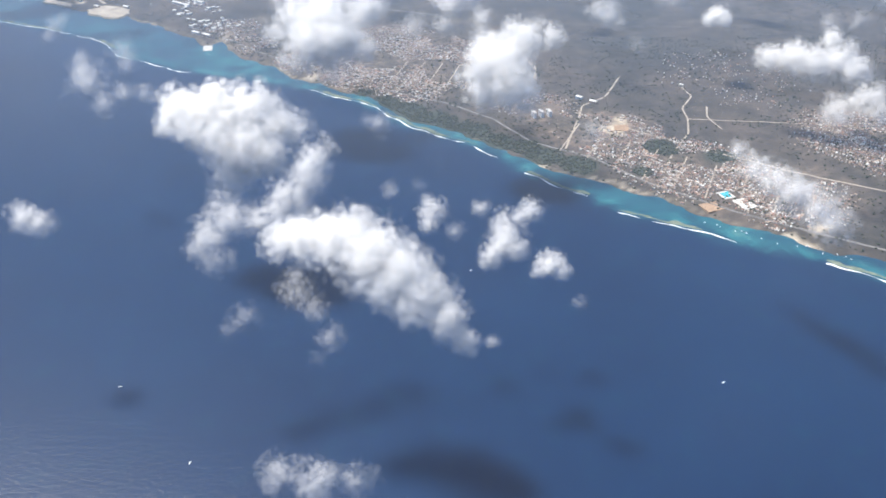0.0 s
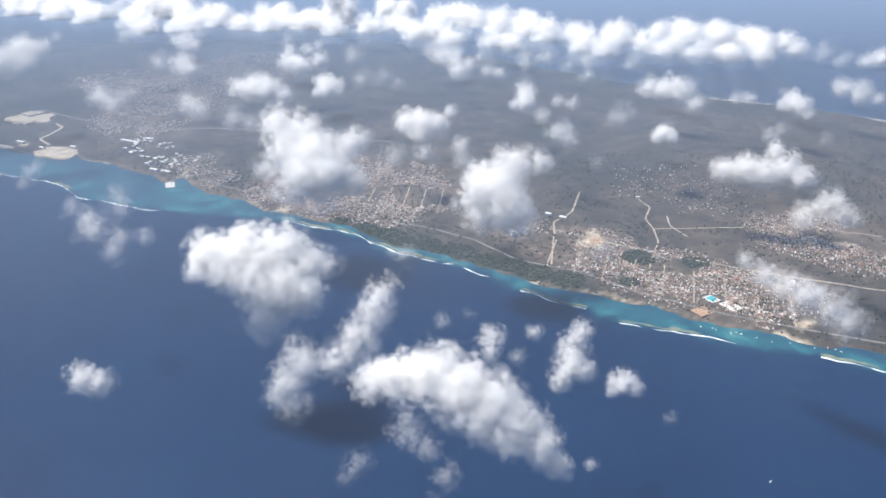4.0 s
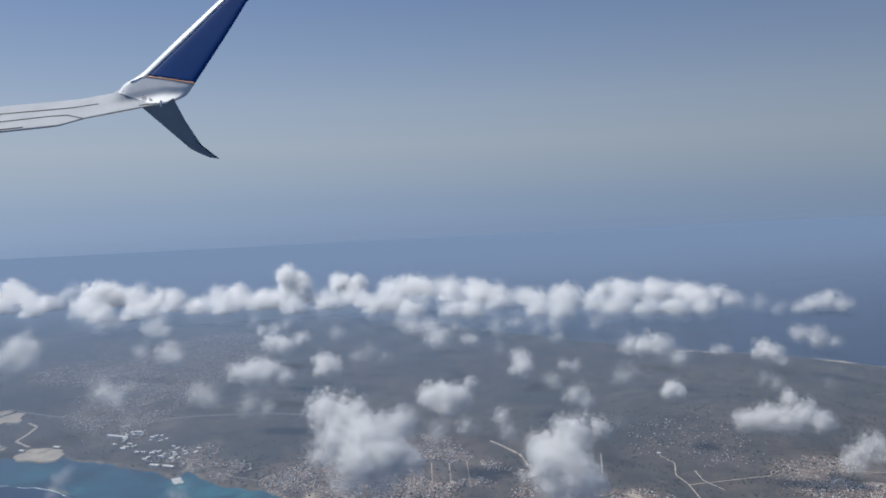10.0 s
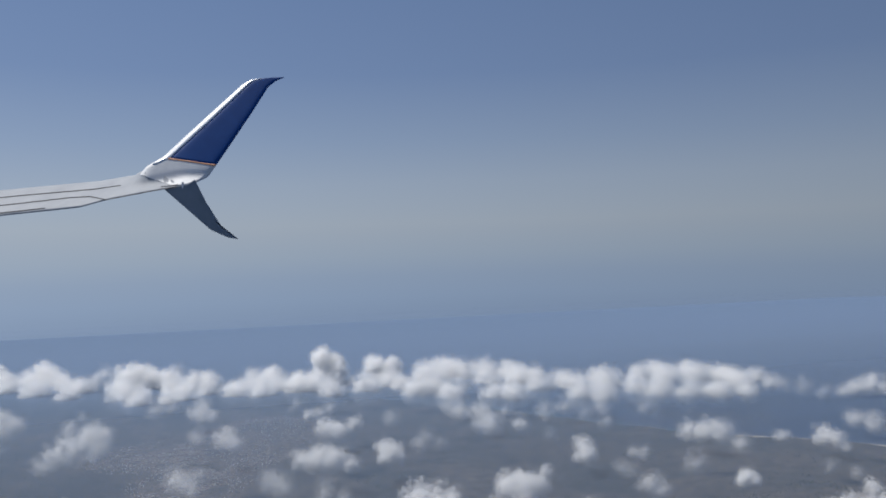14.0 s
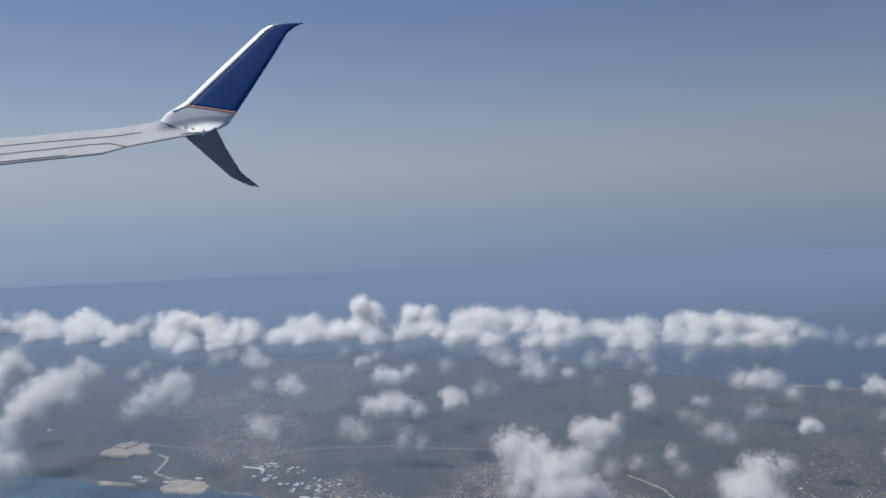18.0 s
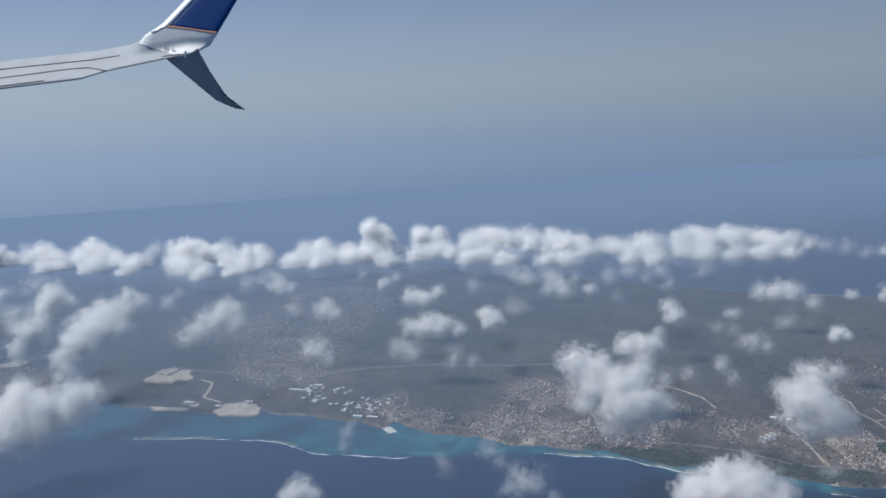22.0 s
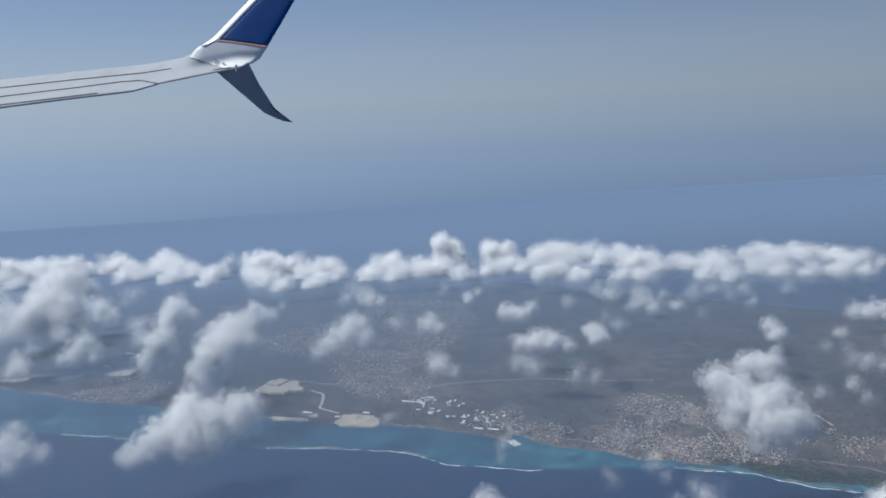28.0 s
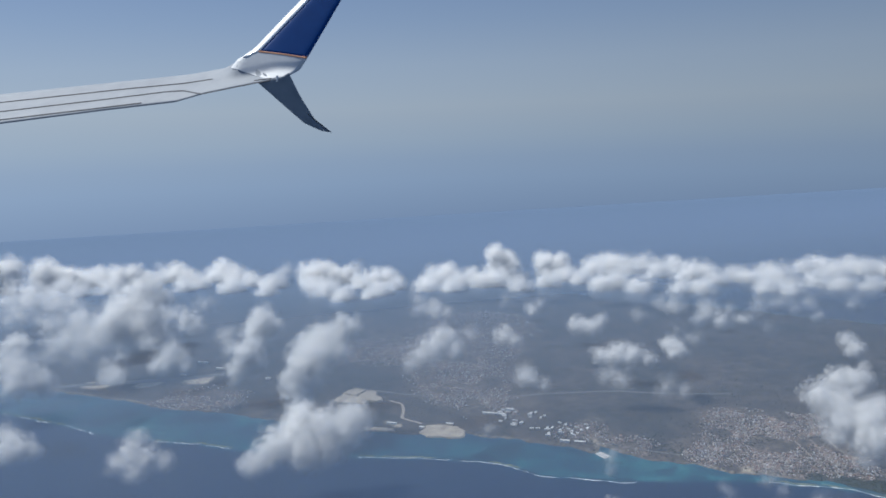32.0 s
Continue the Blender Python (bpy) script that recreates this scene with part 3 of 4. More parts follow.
cumulus("faint cloud over the coast town", [(-29, 830, 99, 13.5, 0.35), (7, 828, 101, 12.3, 0.4)])
cumulus("long faint cloud along the shore", [(206, 507, 109, 7.7, 0.4), (215, 491, 103, 11, 0.5), (224, 476, 100, 13.2, 0.55), (232, 462, 97, 14.6, 0.6), (243, 448, 95, 15.2, 0.6), (247, 432, 90, 13.3, 0.5)])
cumulus("faint scrap of cloud over the town", [(115, 559, 98, 10, 0.25)])
cumulus("small cumulus cloud over the inland town", [(-334, 1400, 94, 20.4, 0.8), (-318, 1377, 88, 13.7, 0.7)])
cumulus("faint cloud over the inland town", [(-396, 1113, 108, 18.8, 0.5), (-380, 1090, 98, 12.1, 0.35), (-282, 1094, 98, 14.6, 0.35), (-258, 1082, 90, 10.2, 0.25)])
cumulus("flat cumulus cloud over the inland town", [(-227, 1225, 93, 16.6, 0.8), (-203, 1218, 92, 22.4, 1), (-180, 1206, 89, 20.7, 1), (-159, 1191, 85, 14, 0.8)])
cumulus("cumulus cloud over the inland town", [(-161, 1463, 83, 20.1, 1), (-138, 1444, 78, 19.9, 1), (-107, 1472, 86, 15.3, 0.9)])
cumulus("small cumulus cloud over the inland town", [(-100, 1233, 95, 15.5, 1), (-94, 1208, 88, 16.1, 1), (-109, 1205, 86, 10.1, 0.7)])
cumulus("small cloud before the cloud bank", [(-166, 1683, 67, 15, 0.7), (-380, 1725, 83, 22.8, 0.7), (-358, 1705, 78, 14.7, 0.5)])
cumulus("faint cloud before the cloud bank", [(-381, 1448, 91, 17.1, 0.35), (-47, 1430, 98, 16.1, 0.4), (1, 1373, 72, 19.5, 0.3), (24, 1368, 61, 14.6, 0.3)])
cumulus("cloud before the cloud bank", [(139, 1494, 80, 21.7, 0.7), (147, 1447, 70, 23.2, 0.7), (196, 1428, 69, 18.9, 0.4), (188, 1485, 83, 15.2, 0.4)])
cumulus("faint shreds of cloud over the scrub land", [(210, 1030, 107, 10.2, 0.4), (210, 995, 71, 16.7, 0.35), (187, 1028, 86, 10.9, 0.3), (282, 990, 95, 15.4, 0.25), (224, 988, 60, 12.1, 0.3)])
cumulus("thin cloud before the far shore", [(537, 1027, 54, 13.5, 0.3), (503, 1098, 89, 11.5, 0.5), (443, 1117, 72, 17.8, 0.3)])
cumulus("faint scrap of cloud over the town", [(-382, 1160, 92, 17.9, 0.35), (-365, 1176, 99, 11.6, 0.25)])
cumulus("faint cloud over the town", [(-213, 1039, 91, 18.4, 0.35), (-192, 1025, 89, 13.7, 0.3), (-268, 1078, 98, 18.8, 0.4), (-283, 1096, 105, 10.3, 0.3)])
cumulus("small thin cloud over the scrub land", [(-87, 1237, 88, 16.7, 0.8), (-81, 1218, 83, 11.9, 0.7), (-39, 1243, 96, 18.8, 0.3)])
cumulus("broad cumulus cloud over the lagoon", [(-732, 952, 122, 29, 1), (-705, 953, 122, 31.8, 1), (-676, 955, 124, 27, 1), (-757, 940, 117, 23.5, 1), (-725, 925, 109, 23.4, 1), (-655, 969, 130, 17, 0.8), (-778, 921, 108, 16.9, 0.7), (-793, 919, 107, 10.8, 0.4), (-701, 928, 111, 19.9, 1), (-727, 977, 137, 19.4, 1)])
cumulus("leaning column of cumulus cloud", [(-711, 1224, 90, 26.3, 1), (-696, 1224, 116, 29.5, 1), (-699, 1247, 136, 25, 1), (-675, 1241, 134, 28.4, 1), (-662, 1283, 149, 27.6, 1), (-641, 1282, 151, 22.5, 1), (-688, 1284, 147, 18.9, 1), (-619, 1280, 164, 14.7, 0.8), (-646, 1242, 135, 18.5, 0.7), (-718, 1224, 114, 18, 0.7), (-635, 1282, 177, 12.1, 0.7)])
cumulus("upright cumulus cloud over the airfield", [(-752, 1390, 167, 22.9, 1), (-736, 1390, 151, 18.4, 1), (-766, 1389, 145, 22.9, 1), (-777, 1336, 126, 24.7, 1), (-792, 1336, 101, 22.9, 1), (-770, 1337, 107, 17.7, 1), (-811, 1387, 145, 18.1, 0.6), (-807, 1348, 131, 15, 0.5), (-802, 1335, 84, 13.2, 0.5)])
cumulus("billowing cumulus cloud over the airfield", [(-957, 1797, 172, 25.3, 1), (-981, 1794, 142, 36.7, 1), (-1008, 1745, 125, 37.8, 1), (-959, 1725, 118, 35.5, 1), (-1028, 1698, 103, 36.7, 0.8), (-985, 1706, 91, 32.8, 1), (-940, 1712, 85, 28.8, 1), (-939, 1799, 142, 23.2, 1)])
cumulus("soft cumulus cloud over the airfield", [(-901, 1444, 113, 22.3, 0.7), (-920, 1441, 92, 20.4, 0.7), (-885, 1446, 97, 15, 0.6), (-879, 1497, 157, 21.3, 0.8), (-862, 1499, 140, 16.5, 0.7), (-937, 1468, 126, 18.8, 0.5)])
cumulus("thin cloud over the lagoon shore", [(-1045, 1548, 144, 33, 0.5), (-1020, 1522, 122, 32.7, 0.5), (-1076, 1541, 134, 32.7, 0.5), (-1049, 1488, 115, 29.9, 0.4), (-1090, 1501, 121, 28, 0.5), (-1004, 1477, 83, 22.5, 0.5), (-1013, 1475, 70, 14, 0.6), (-989, 1480, 100, 20.7, 0.4)])
cumulus("thin cumulus cloud over the lagoon", [(-915, 973, 120, 18.3, 0.65), (-895, 961, 113, 17, 0.65), (-875, 955, 109, 12.2, 0.5), (-928, 956, 114, 14.4, 0.5), (-904, 982, 131, 11.1, 0.5), (-908, 944, 104, 13.1, 0.5)])
cumulus("cumulus cloud over the inland town", [(-542, 1147, 145, 20.6, 0.7), (-517, 1158, 150, 24.2, 0.8), (-492, 1176, 157, 19.7, 0.8), (-561, 1142, 134, 14.2, 0.5), (-503, 1181, 164, 14.8, 0.7), (-492, 1142, 146, 14.4, 0.6)])
cumulus("soft cumulus cloud over the lagoon", [(-1060, 1063, 123, 17.1, 0.7), (-1040, 1044, 113, 16.9, 0.7), (-1026, 1039, 110, 10.4, 0.5), (-1052, 1036, 111, 15.4, 0.6)])
cumulus("soft cumulus cloud over the lagoon shore", [(-1126, 1416, 157, 19.4, 0.9), (-1140, 1412, 130, 29.9, 0.8), (-1110, 1380, 118, 29.4, 0.8), (-1087, 1363, 102, 24, 0.8), (-1121, 1354, 104, 23.7, 0.7), (-1075, 1365, 87, 13.8, 0.5)])
cumulus("small cloud beside the airfield", [(-974, 1324, 114, 17, 0.7), (-984, 1311, 110, 11.7, 0.5), (-899, 1352, 120, 22.9, 0.5), (-873, 1333, 113, 13.1, 0.4), (-918, 1332, 114, 13, 0.4)])
cumulus("small cloud at the lagoon shore", [(-924, 1858, 93, 20.5, 0.7), (-857, 1864, 110, 26.9, 0.4), (-875, 1863, 94, 19.5, 0.3), (-1156, 1880, 142, 25.8, 0.5), (-1132, 1886, 133, 21.3, 0.4)])
cumulus("small cloud at the end of the column", [(-594, 1542, 105, 14.8, 0.5), (-571, 1556, 119, 10.7, 0.3), (-446, 1555, 123, 21.8, 0.4), (-423, 1555, 125, 15.3, 0.4)])
cumulus("small white cloud over the sea", [(-468, 701, 102, 12.8, 0.8), (-458, 693, 98, 9.8, 0.7), (-481, 699, 100, 8.8, 0.6)])
cumulus("thin cloud over the sea", [(-130, 570, 100, 16, 0.6), (-114, 556, 101, 15.8, 0.6), (-100, 546, 102, 10.2, 0.5), (-143, 575, 97, 9.5, 0.4)])
cumulus("faint upright scrap of cloud over the reef", [(-402, 837, 91, 9.5, 0.3), (-408, 827, 82, 7.7, 0.25), (-394, 844, 97, 6, 0.2)])
cumulus("faint upright scrap of cloud over the reef", [(-287, 718, 102, 12.9, 0.25), (-281, 706, 93, 10.7, 0.25), (-332, 720, 89, 9.6, 0.2), (-333, 732, 95, 7, 0.2), (-282, 686, 75, 11.5, 0.35), (-259, 675, 80, 9.3, 0.35)])
cumulus("faint scrap of cloud over the quay", [(-500, 974, 89, 11.3, 0.25), (-491, 979, 91, 8.1, 0.2)])
cumulus("thin puff at the cloud bank", [(907, 1524, 70, 21.3, 0.5), (879, 1564, 73, 20.4, 0.5), (925, 1483, 66, 19.7, 0.4)])
cumulus("low cumulus at the end of the cloud bank", [(1012, 1488, 67, 25, 0.9), (1057, 1487, 73, 27.7, 1), (1059, 1441, 67, 19.6, 0.8), (977, 1484, 62, 17.4, 0.6)])
cumulus("low cloud under the cloud bank", [(138, 1613, 66, 24.8, 0.6), (117, 1637, 72, 20, 0.5), (162, 1549, 47, 20.5, 0.6), (182, 1547, 57, 14.5, 0.5)])
cumulus("low cloud under the cloud bank", [(231, 1507, 48, 14.3, 0.6), (290, 1525, 69, 21.8, 0.4), (322, 1502, 79, 19.2, 0.5), (277, 1476, 32, 16.5, 0.3)])
cumulus("low cloud under the cloud bank", [(369, 1516, 60, 19.5, 0.4), (396, 1473, 48, 17.9, 0.5), (406, 1518, 66, 18.4, 0.4), (481, 1469, 70, 19.3, 0.4)])
cumulus("low scrap under the cloud bank", [(-128, 1788, 47, 18.4, 0.6), (-106, 1790, 58, 13.2, 0.4), (-175, 1835, 63, 21.3, 0.3), (-377, 1907, 76, 18.8, 0.3)])
cumulus("tall billowing cumulus in the cloud bank", [(-70, 2233, 115, 27.4, 1), (-60, 2230, 79, 35.6, 1), (-33, 2227, 94, 25.9, 1), (-37, 2200, 52, 41.7, 1), (-104, 2116, 52, 39.9, 1), (-71, 2023, 52, 32.5, 1), (-147, 2121, 52, 33.7, 1)], "cloud bank over the island", 0.5, 1.15)
cumulus("cumulus in the cloud bank", [(-201, 2272, 65, 29.2, 1), (-246, 2234, 52, 38.1, 1), (-191, 2164, 52, 34.1, 1), (-302, 2130, 52, 30.2, 1), (-236, 2095, 52, 32.9, 1), (-134, 2252, 57, 22.7, 1)], "cloud bank over the island", 0.5, 1.15)
cumulus("billowing cumulus in the cloud bank", [(72, 2216, 86, 31, 1), (93, 2213, 55, 36, 1), (119, 2211, 80, 27.8, 1), (18, 2049, 52, 36.3, 1), (93, 2105, 52, 34.4, 1), (110, 2046, 52, 27.5, 1)], "cloud bank over the island", 0.5, 1.15)
cumulus("broad cumulus in the cloud bank", [(207, 2170, 52, 39.1, 1), (272, 2194, 60, 39.7, 1), (306, 2146, 52, 45.7, 1), (379, 2183, 52, 40, 1), (340, 2049, 52, 37.7, 1), (177, 1961, 52, 41.5, 1), (199, 1877, 52, 37.2, 1), (124, 1944, 52, 32.2, 1)], "cloud bank over the island", 0.5, 1.15)
cumulus("broad cumulus in the cloud bank", [(427, 2109, 52, 35.8, 1), (398, 1984, 52, 40, 1), (451, 1985, 52, 34.1, 1), (424, 1880, 52, 35.4, 1), (284, 1830, 52, 34, 1), (324, 1792, 52, 30.7, 1), (495, 1918, 52, 30.2, 1)], "cloud bank over the island", 0.5, 1.15)
cumulus("broad cumulus in the cloud bank", [(507, 1872, 52, 32.6, 1), (601, 1919, 52, 33.7, 1), (596, 1841, 52, 38.5, 1), (469, 1747, 52, 33.4, 1), (503, 1695, 52, 30, 1), (725, 1934, 52, 28.2, 1)], "cloud bank over the island", 0.5, 1.15)
cumulus("broad cumulus in the cloud bank", [(796, 1960, 52, 35.1, 1), (754, 1852, 52, 39.4, 1), (852, 1903, 52, 34.5, 1), (842, 1832, 52, 36.4, 1), (906, 1849, 52, 30.8, 1), (652, 1698, 52, 33.4, 1), (708, 1667, 52, 30.4, 1), (621, 1752, 52, 34.2, 1)], "cloud bank over the island", 0.5, 1.15)
cumulus("low cumulus in the cloud bank", [(904, 1796, 52, 30.1, 1), (889, 1733, 52, 32.1, 1), (764, 1620, 52, 27.2, 1), (747, 1646, 52, 22, 1)], "cloud bank over the island", 0.5, 1.15)
cumulus("cumulus in the cloud bank", [(-585, 2400, 66, 36, 1), (-549, 2376, 79, 32.5, 1), (-517, 2364, 52, 42.3, 1), (-559, 2179, 52, 41.8, 1), (-477, 2354, 63, 32.5, 1), (-531, 2097, 52, 31.8, 1), (-589, 2267, 52, 34, 1)], "cloud bank over the island", 0.5, 1.15)
cumulus("cumulus in the cloud bank", [(-451, 2249, 52, 37.5, 1), (-408, 2304, 52, 32.1, 1), (-369, 2313, 52, 32.4, 1), (-368, 2185, 52, 27.6, 1), (-424, 2125, 52, 29.7, 1), (-460, 2085, 52, 23.2, 1)], "cloud bank over the island", 0.5, 1.15)
cumulus("cumulus in the cloud bank", [(-825, 2597, 70, 34.5, 1), (-858, 2553, 52, 37.2, 1), (-793, 2539, 52, 37.2, 1), (-744, 2429, 52, 32.6, 1), (-691, 2360, 52, 35, 1), (-806, 2356, 52, 34.5, 1), (-716, 2263, 52, 30.4, 1)], "cloud bank over the island", 0.5, 1.15)
cumulus("cumulus in the cloud bank", [(-962, 2612, 69, 34.2, 1), (-991, 2615, 54, 30.7, 1), (-923, 2568, 52, 33.8, 1), (-893, 2450, 52, 29.1, 1), (-937, 2426, 52, 28.6, 1)], "cloud bank over the island", 0.5, 1.15)
cumulus("broad cumulus in the cloud bank", [(-1134, 2628, 65, 37.2, 1), (-1182, 2633, 61, 37, 1), (-1093, 2624, 75, 30.5, 1), (-1229, 2637, 60, 36.9, 1), (-1137, 2486, 52, 38.3, 1), (-1055, 2620, 52, 30.6, 1)], "cloud bank over the island", 0.5, 1.15)
cumulus("broad cumulus in the cloud bank", [(-1266, 2640, 79, 33.4, 1), (-1305, 2644, 77, 36.7, 1), (-1349, 2648, 101, 36.5, 1), (-1338, 2647, 56, 40, 1), (-1272, 2576, 52, 35.9, 1), (-1217, 2483, 52, 31.5, 1)], "cloud bank over the island", 0.5, 1.15)
cumulus("hazy puff behind the cloud bank", [(-646, 2450, 77, 26.5, 0.4), (-671, 2470, 62, 23.4, 0.3), (-452, 2347, 92, 22.7, 0.3), (-1012, 2617, 87, 23.8, 0.3)], "cloud bank over the island", 0.5, 1.15)
cumulus("low cumulus in the cloud bank", [(891, 1789, 52, 28.6, 1), (880, 1714, 52, 30.3, 1), (968, 1768, 52, 28.6, 1), (939, 1681, 52, 21.9, 0.8), (821, 1608, 52, 23.3, 1)], "cloud bank over the island", 0.5, 1.15)
cumulus("soft cumulus cloud before the cloud bank", [(-1249, 2086, 119, 42.1, 0.7), (-1192, 2065, 105, 44.6, 0.7), (-1128, 1997, 79, 43.5, 0.7), (-1266, 1993, 93, 42.6, 0.7), (-1198, 1983, 63, 40.3, 0.6), (-1294, 2076, 125, 36.4, 0.7)])
cumulus("broad cumulus cloud over the airfield", [(-972, 1772, 176, 29.8, 1), (-999, 1769, 138, 41.2, 1), (-1021, 1701, 120, 37.2, 1), (-965, 1731, 125, 33.7, 1), (-1044, 1675, 106, 32.3, 0.8), (-970, 1685, 96, 30.7, 0.7), (-923, 1711, 120, 22.4, 0.7), (-941, 1688, 75, 26.5, 0.7)])
cumulus("broad cumulus in the cloud bank", [(-1433, 2656, 107, 43.4, 1), (-1495, 2661, 108, 46.5, 1), (-1555, 2667, 119, 46.3, 1), (-1616, 2673, 111, 46.1, 1), (-1468, 2659, 72, 43.4, 1), (-1529, 2665, 71, 43.2, 1)], "cloud bank over the island", 0.5, 1.15)

# ---- aircraft wing with split winglet ----
WING_WHITE = stained("wing_paint", (0.5, 0.51, 0.53), (0.6, 0.61, 0.62), 0.012, 0.65)
WING_SKIN = stained("wing_grey_paint", (0.25, 0.27, 0.3), (0.31, 0.33, 0.36), 0.006, 0.6)
WING_BLUE = stained("winglet_blue_paint", (0.004, 0.045, 0.18), (0.006, 0.055, 0.21), 0.01, 0.5)
for paint in (WING_BLUE, WING_SKIN):
    paint.node_tree.nodes["Principled BSDF"].inputs["Specular IOR Level"].default_value = 0.12
WING_ORANGE = stained("winglet_stripe_paint", (0.6, 0.27, 0.14), (0.68, 0.33, 0.18), 0.02, 0.4)
WING_GREY = stained("fin_grey_paint", (0.13, 0.16, 0.2), (0.18, 0.21, 0.25), 0.01, 0.4)
SEAM = stained("panel_gap", (0.02, 0.022, 0.03), (0.04, 0.042, 0.05), 0.05, 0.8)
METAL = stained("bare_leading_edge", (0.78, 0.78, 0.78), (0.88, 0.88, 0.88), 0.02, 0.3, 0.1)


TRAIL_X, TRAIL_Z = (-640, -326, -196, -146, -15), (-104, -62, -46, -31, -3)


def smooth(v):
    v = min(max(v, 0.0), 1.0)
    return v * v * (3 - 2 * v)


def wing_depth(x, z):
    """How far the skin lies back: the sloping wing, which bends up into the canted winglet at its end."""
    h = z - float(np.interp(x, TRAIL_X, TRAIL_Z))
    bend = smooth((h - 4) / 36)
    up = 1.1 * h * (1 - bend) + (26 + 0.2 * (h - 30)) * bend
    return 1.1 * h + (up - 1.1 * h) * smooth((x + 130) / 45)


def loft(name, first, second, thick, material, parent, label="", lift=0.0, roll=0.0):
    """A skin between two edges (x, z), with thickness, a bulge across it and round rims; roll: how far the first edge turns back."""
    rows, cols = 36, 12
    t = np.linspace(0, 1, rows)

    def run(points):
        a = np.array(points, float)
        at = np.concatenate([[0], np.cumsum(np.hypot(*np.diff(a, axis=0).T))])
        return np.interp(t * at[-1], at, a[:, 0]), np.interp(t * at[-1], at, a[:, 1])
    (ax, az_), (bx, bz) = run(first), run(second)
    bm = bmesh.new()
    front, back = [], []
    for q in range(rows):
        f_row, b_row = [], []
        for e in np.linspace(0, 1, cols):
            x, z = ax[q] + (bx[q] - ax[q]) * e, az_[q] + (bz[q] - az_[q]) * e
            y = wing_depth(x, z) - lift + roll * (1 - e) ** 2
            swell = thick / 2 * math.sqrt(max(0.0, 1 - (2 * e - 1) ** 4))
            f_row.append(bm.verts.new((x, y - swell, z)))
            b_row.append(bm.verts.new((x, y + swell + 0.2, z)))
        front.append(f_row)
        back.append(b_row)
    for grid, turn in ((front, 1), (back, -1)):
        for q in range(rows - 1):
            for e in range(cols - 1):
                bm.faces.new([grid[q][e], grid[q + 1][e], grid[q + 1][e + 1], grid[q][e + 1]][::turn])
    rim = [(q, 0) for q in range(rows)] + [(rows - 1, e) for e in range(1, cols)] + [(q, cols - 1) for q in range(rows - 2, -1, -1)] + [(0, e) for e in range(cols - 2, 0, -1)]
    for (q, e), (q2, e2) in zip(rim, rim[1:] + rim[:1]):
        bm.faces.new((front[q][e], front[q2][e2], back[q2][e2], back[q][e]))
    bmesh.ops.recalc_face_normals(bm, faces=bm.faces[:])
    for f in bm.faces:
        f.smooth = True
    return part(name, bm, material, parent, label)


def slab(name, outline, thick, material, parent, label="", lean=0.0, rim=0.3):
    """A panel with a bulged section: outline (x, z) with thickness along y and thinner rims."""
    bm = bmesh.new()
    cx, cz = sum(p[0] for p in outline) / len(outline), sum(p[1] for p in outline) / len(outline)

    def lay(z):
        return z * lean
    rings = []
    for inset, depth in ((0.0, rim), (0.06, 0.75), (0.2, 1.0), (0.4, 1.0), (0.6, 1.0), (0.8, 1.0)):
        ring = [(px + (cx - px) * inset, pz + (cz - pz) * inset) for px, pz in outline]
        rings.append([bm.verts.new((px, lay(pz) - thick / 2 * depth, pz)) for px, pz in ring])
    back = [bm.verts.new((px, lay(pz) + thick / 2 * rim, pz)) for px, pz in outline]
    count = len(outline)
    for a, b in zip([back] + rings, rings):
        for i in range(count):
            bm.faces.new((a[i], a[(i + 1) % count], b[(i + 1) % count], b[i])).smooth = True
    bm.faces.new(rings[-1])
    bm.faces.new(back[::-1])
    bmesh.ops.recalc_face_normals(bm, faces=bm.faces[:])
    return part(name, bm, material, parent, label)


def rod(name, points, width, material, parent, y, label=""):
    """A narrow strip along (x, z) points, raised a little off a panel."""
    bm = bmesh.new()
    for (ax, az_), (bx, bz) in zip(points, points[1:]):
        d = Vector((bx - ax, 0, bz - az_))
        m = Matrix.Translation(((ax + bx) / 2, y, (az_ + bz) / 2)) @ d.to_track_quat("X", "Z").to_matrix().to_4x4()
        box(bm, d.length + width * 0.6, width, width, m @ Matrix.Translation((0, 0, -width / 2)))
    return part(name, bm, material, parent, label)


wing = tagged(new("aircraft_wing"), "white airliner wing with upswept blue winglet and grey lower fin", "wing")
wing.matrix_world = pose(-479, 4657, 812, -9.27, 2.59, -17.50) @ Matrix.Scale(3.028, 4)

loft("wing_panel", [(-640, -20), (-326, 11), (-200, 24), (-130, 33), (-97, 39), (-60, 30), (-30, 8)], [(-640, -104), (-326, -62), (-196, -46), (-146, -31), (-80, -17), (-45, -9), (-20, -4)], 2.4, WING_SKIN, wing, "pale grey wing upper skin")
loft("winglet_base", [(-110, 28), (-97, 40), (-84, 47), (-63, 61)], [(-22, -4), (6, 2), (27, 21), (40, 43)], 2.6, WING_WHITE, wing, "white curved winglet root", 0.3)
loft("winglet_blade", [(-52, 57), (17, 138), (80, 216), (88, 224), (104, 230), (122, 232)], [(40, 44), (66, 96), (98, 162), (120, 211), (134, 225), (150, 233)], 3, WING_BLUE, wing, "deep blue winglet blade", 0.6)
loft("leading_edge", [(-92, 43), (-80, 53), (-63, 66), (-1, 139), (68, 220), (80, 228), (104, 232)], [(-72, 48), (-62, 54), (-50, 58), (18, 138), (81, 216), (89, 224), (106, 230)], 3, METAL, wing, "bright bare leading edge", 1.0, 7.0)
loft("stripe", [(-54, 59), (-6, 53), (40, 46)], [(-52, 55.5), (-6, 49.5), (39, 42.5)], 1, WING_ORANGE, wing, "thin orange stripe", 1.7)
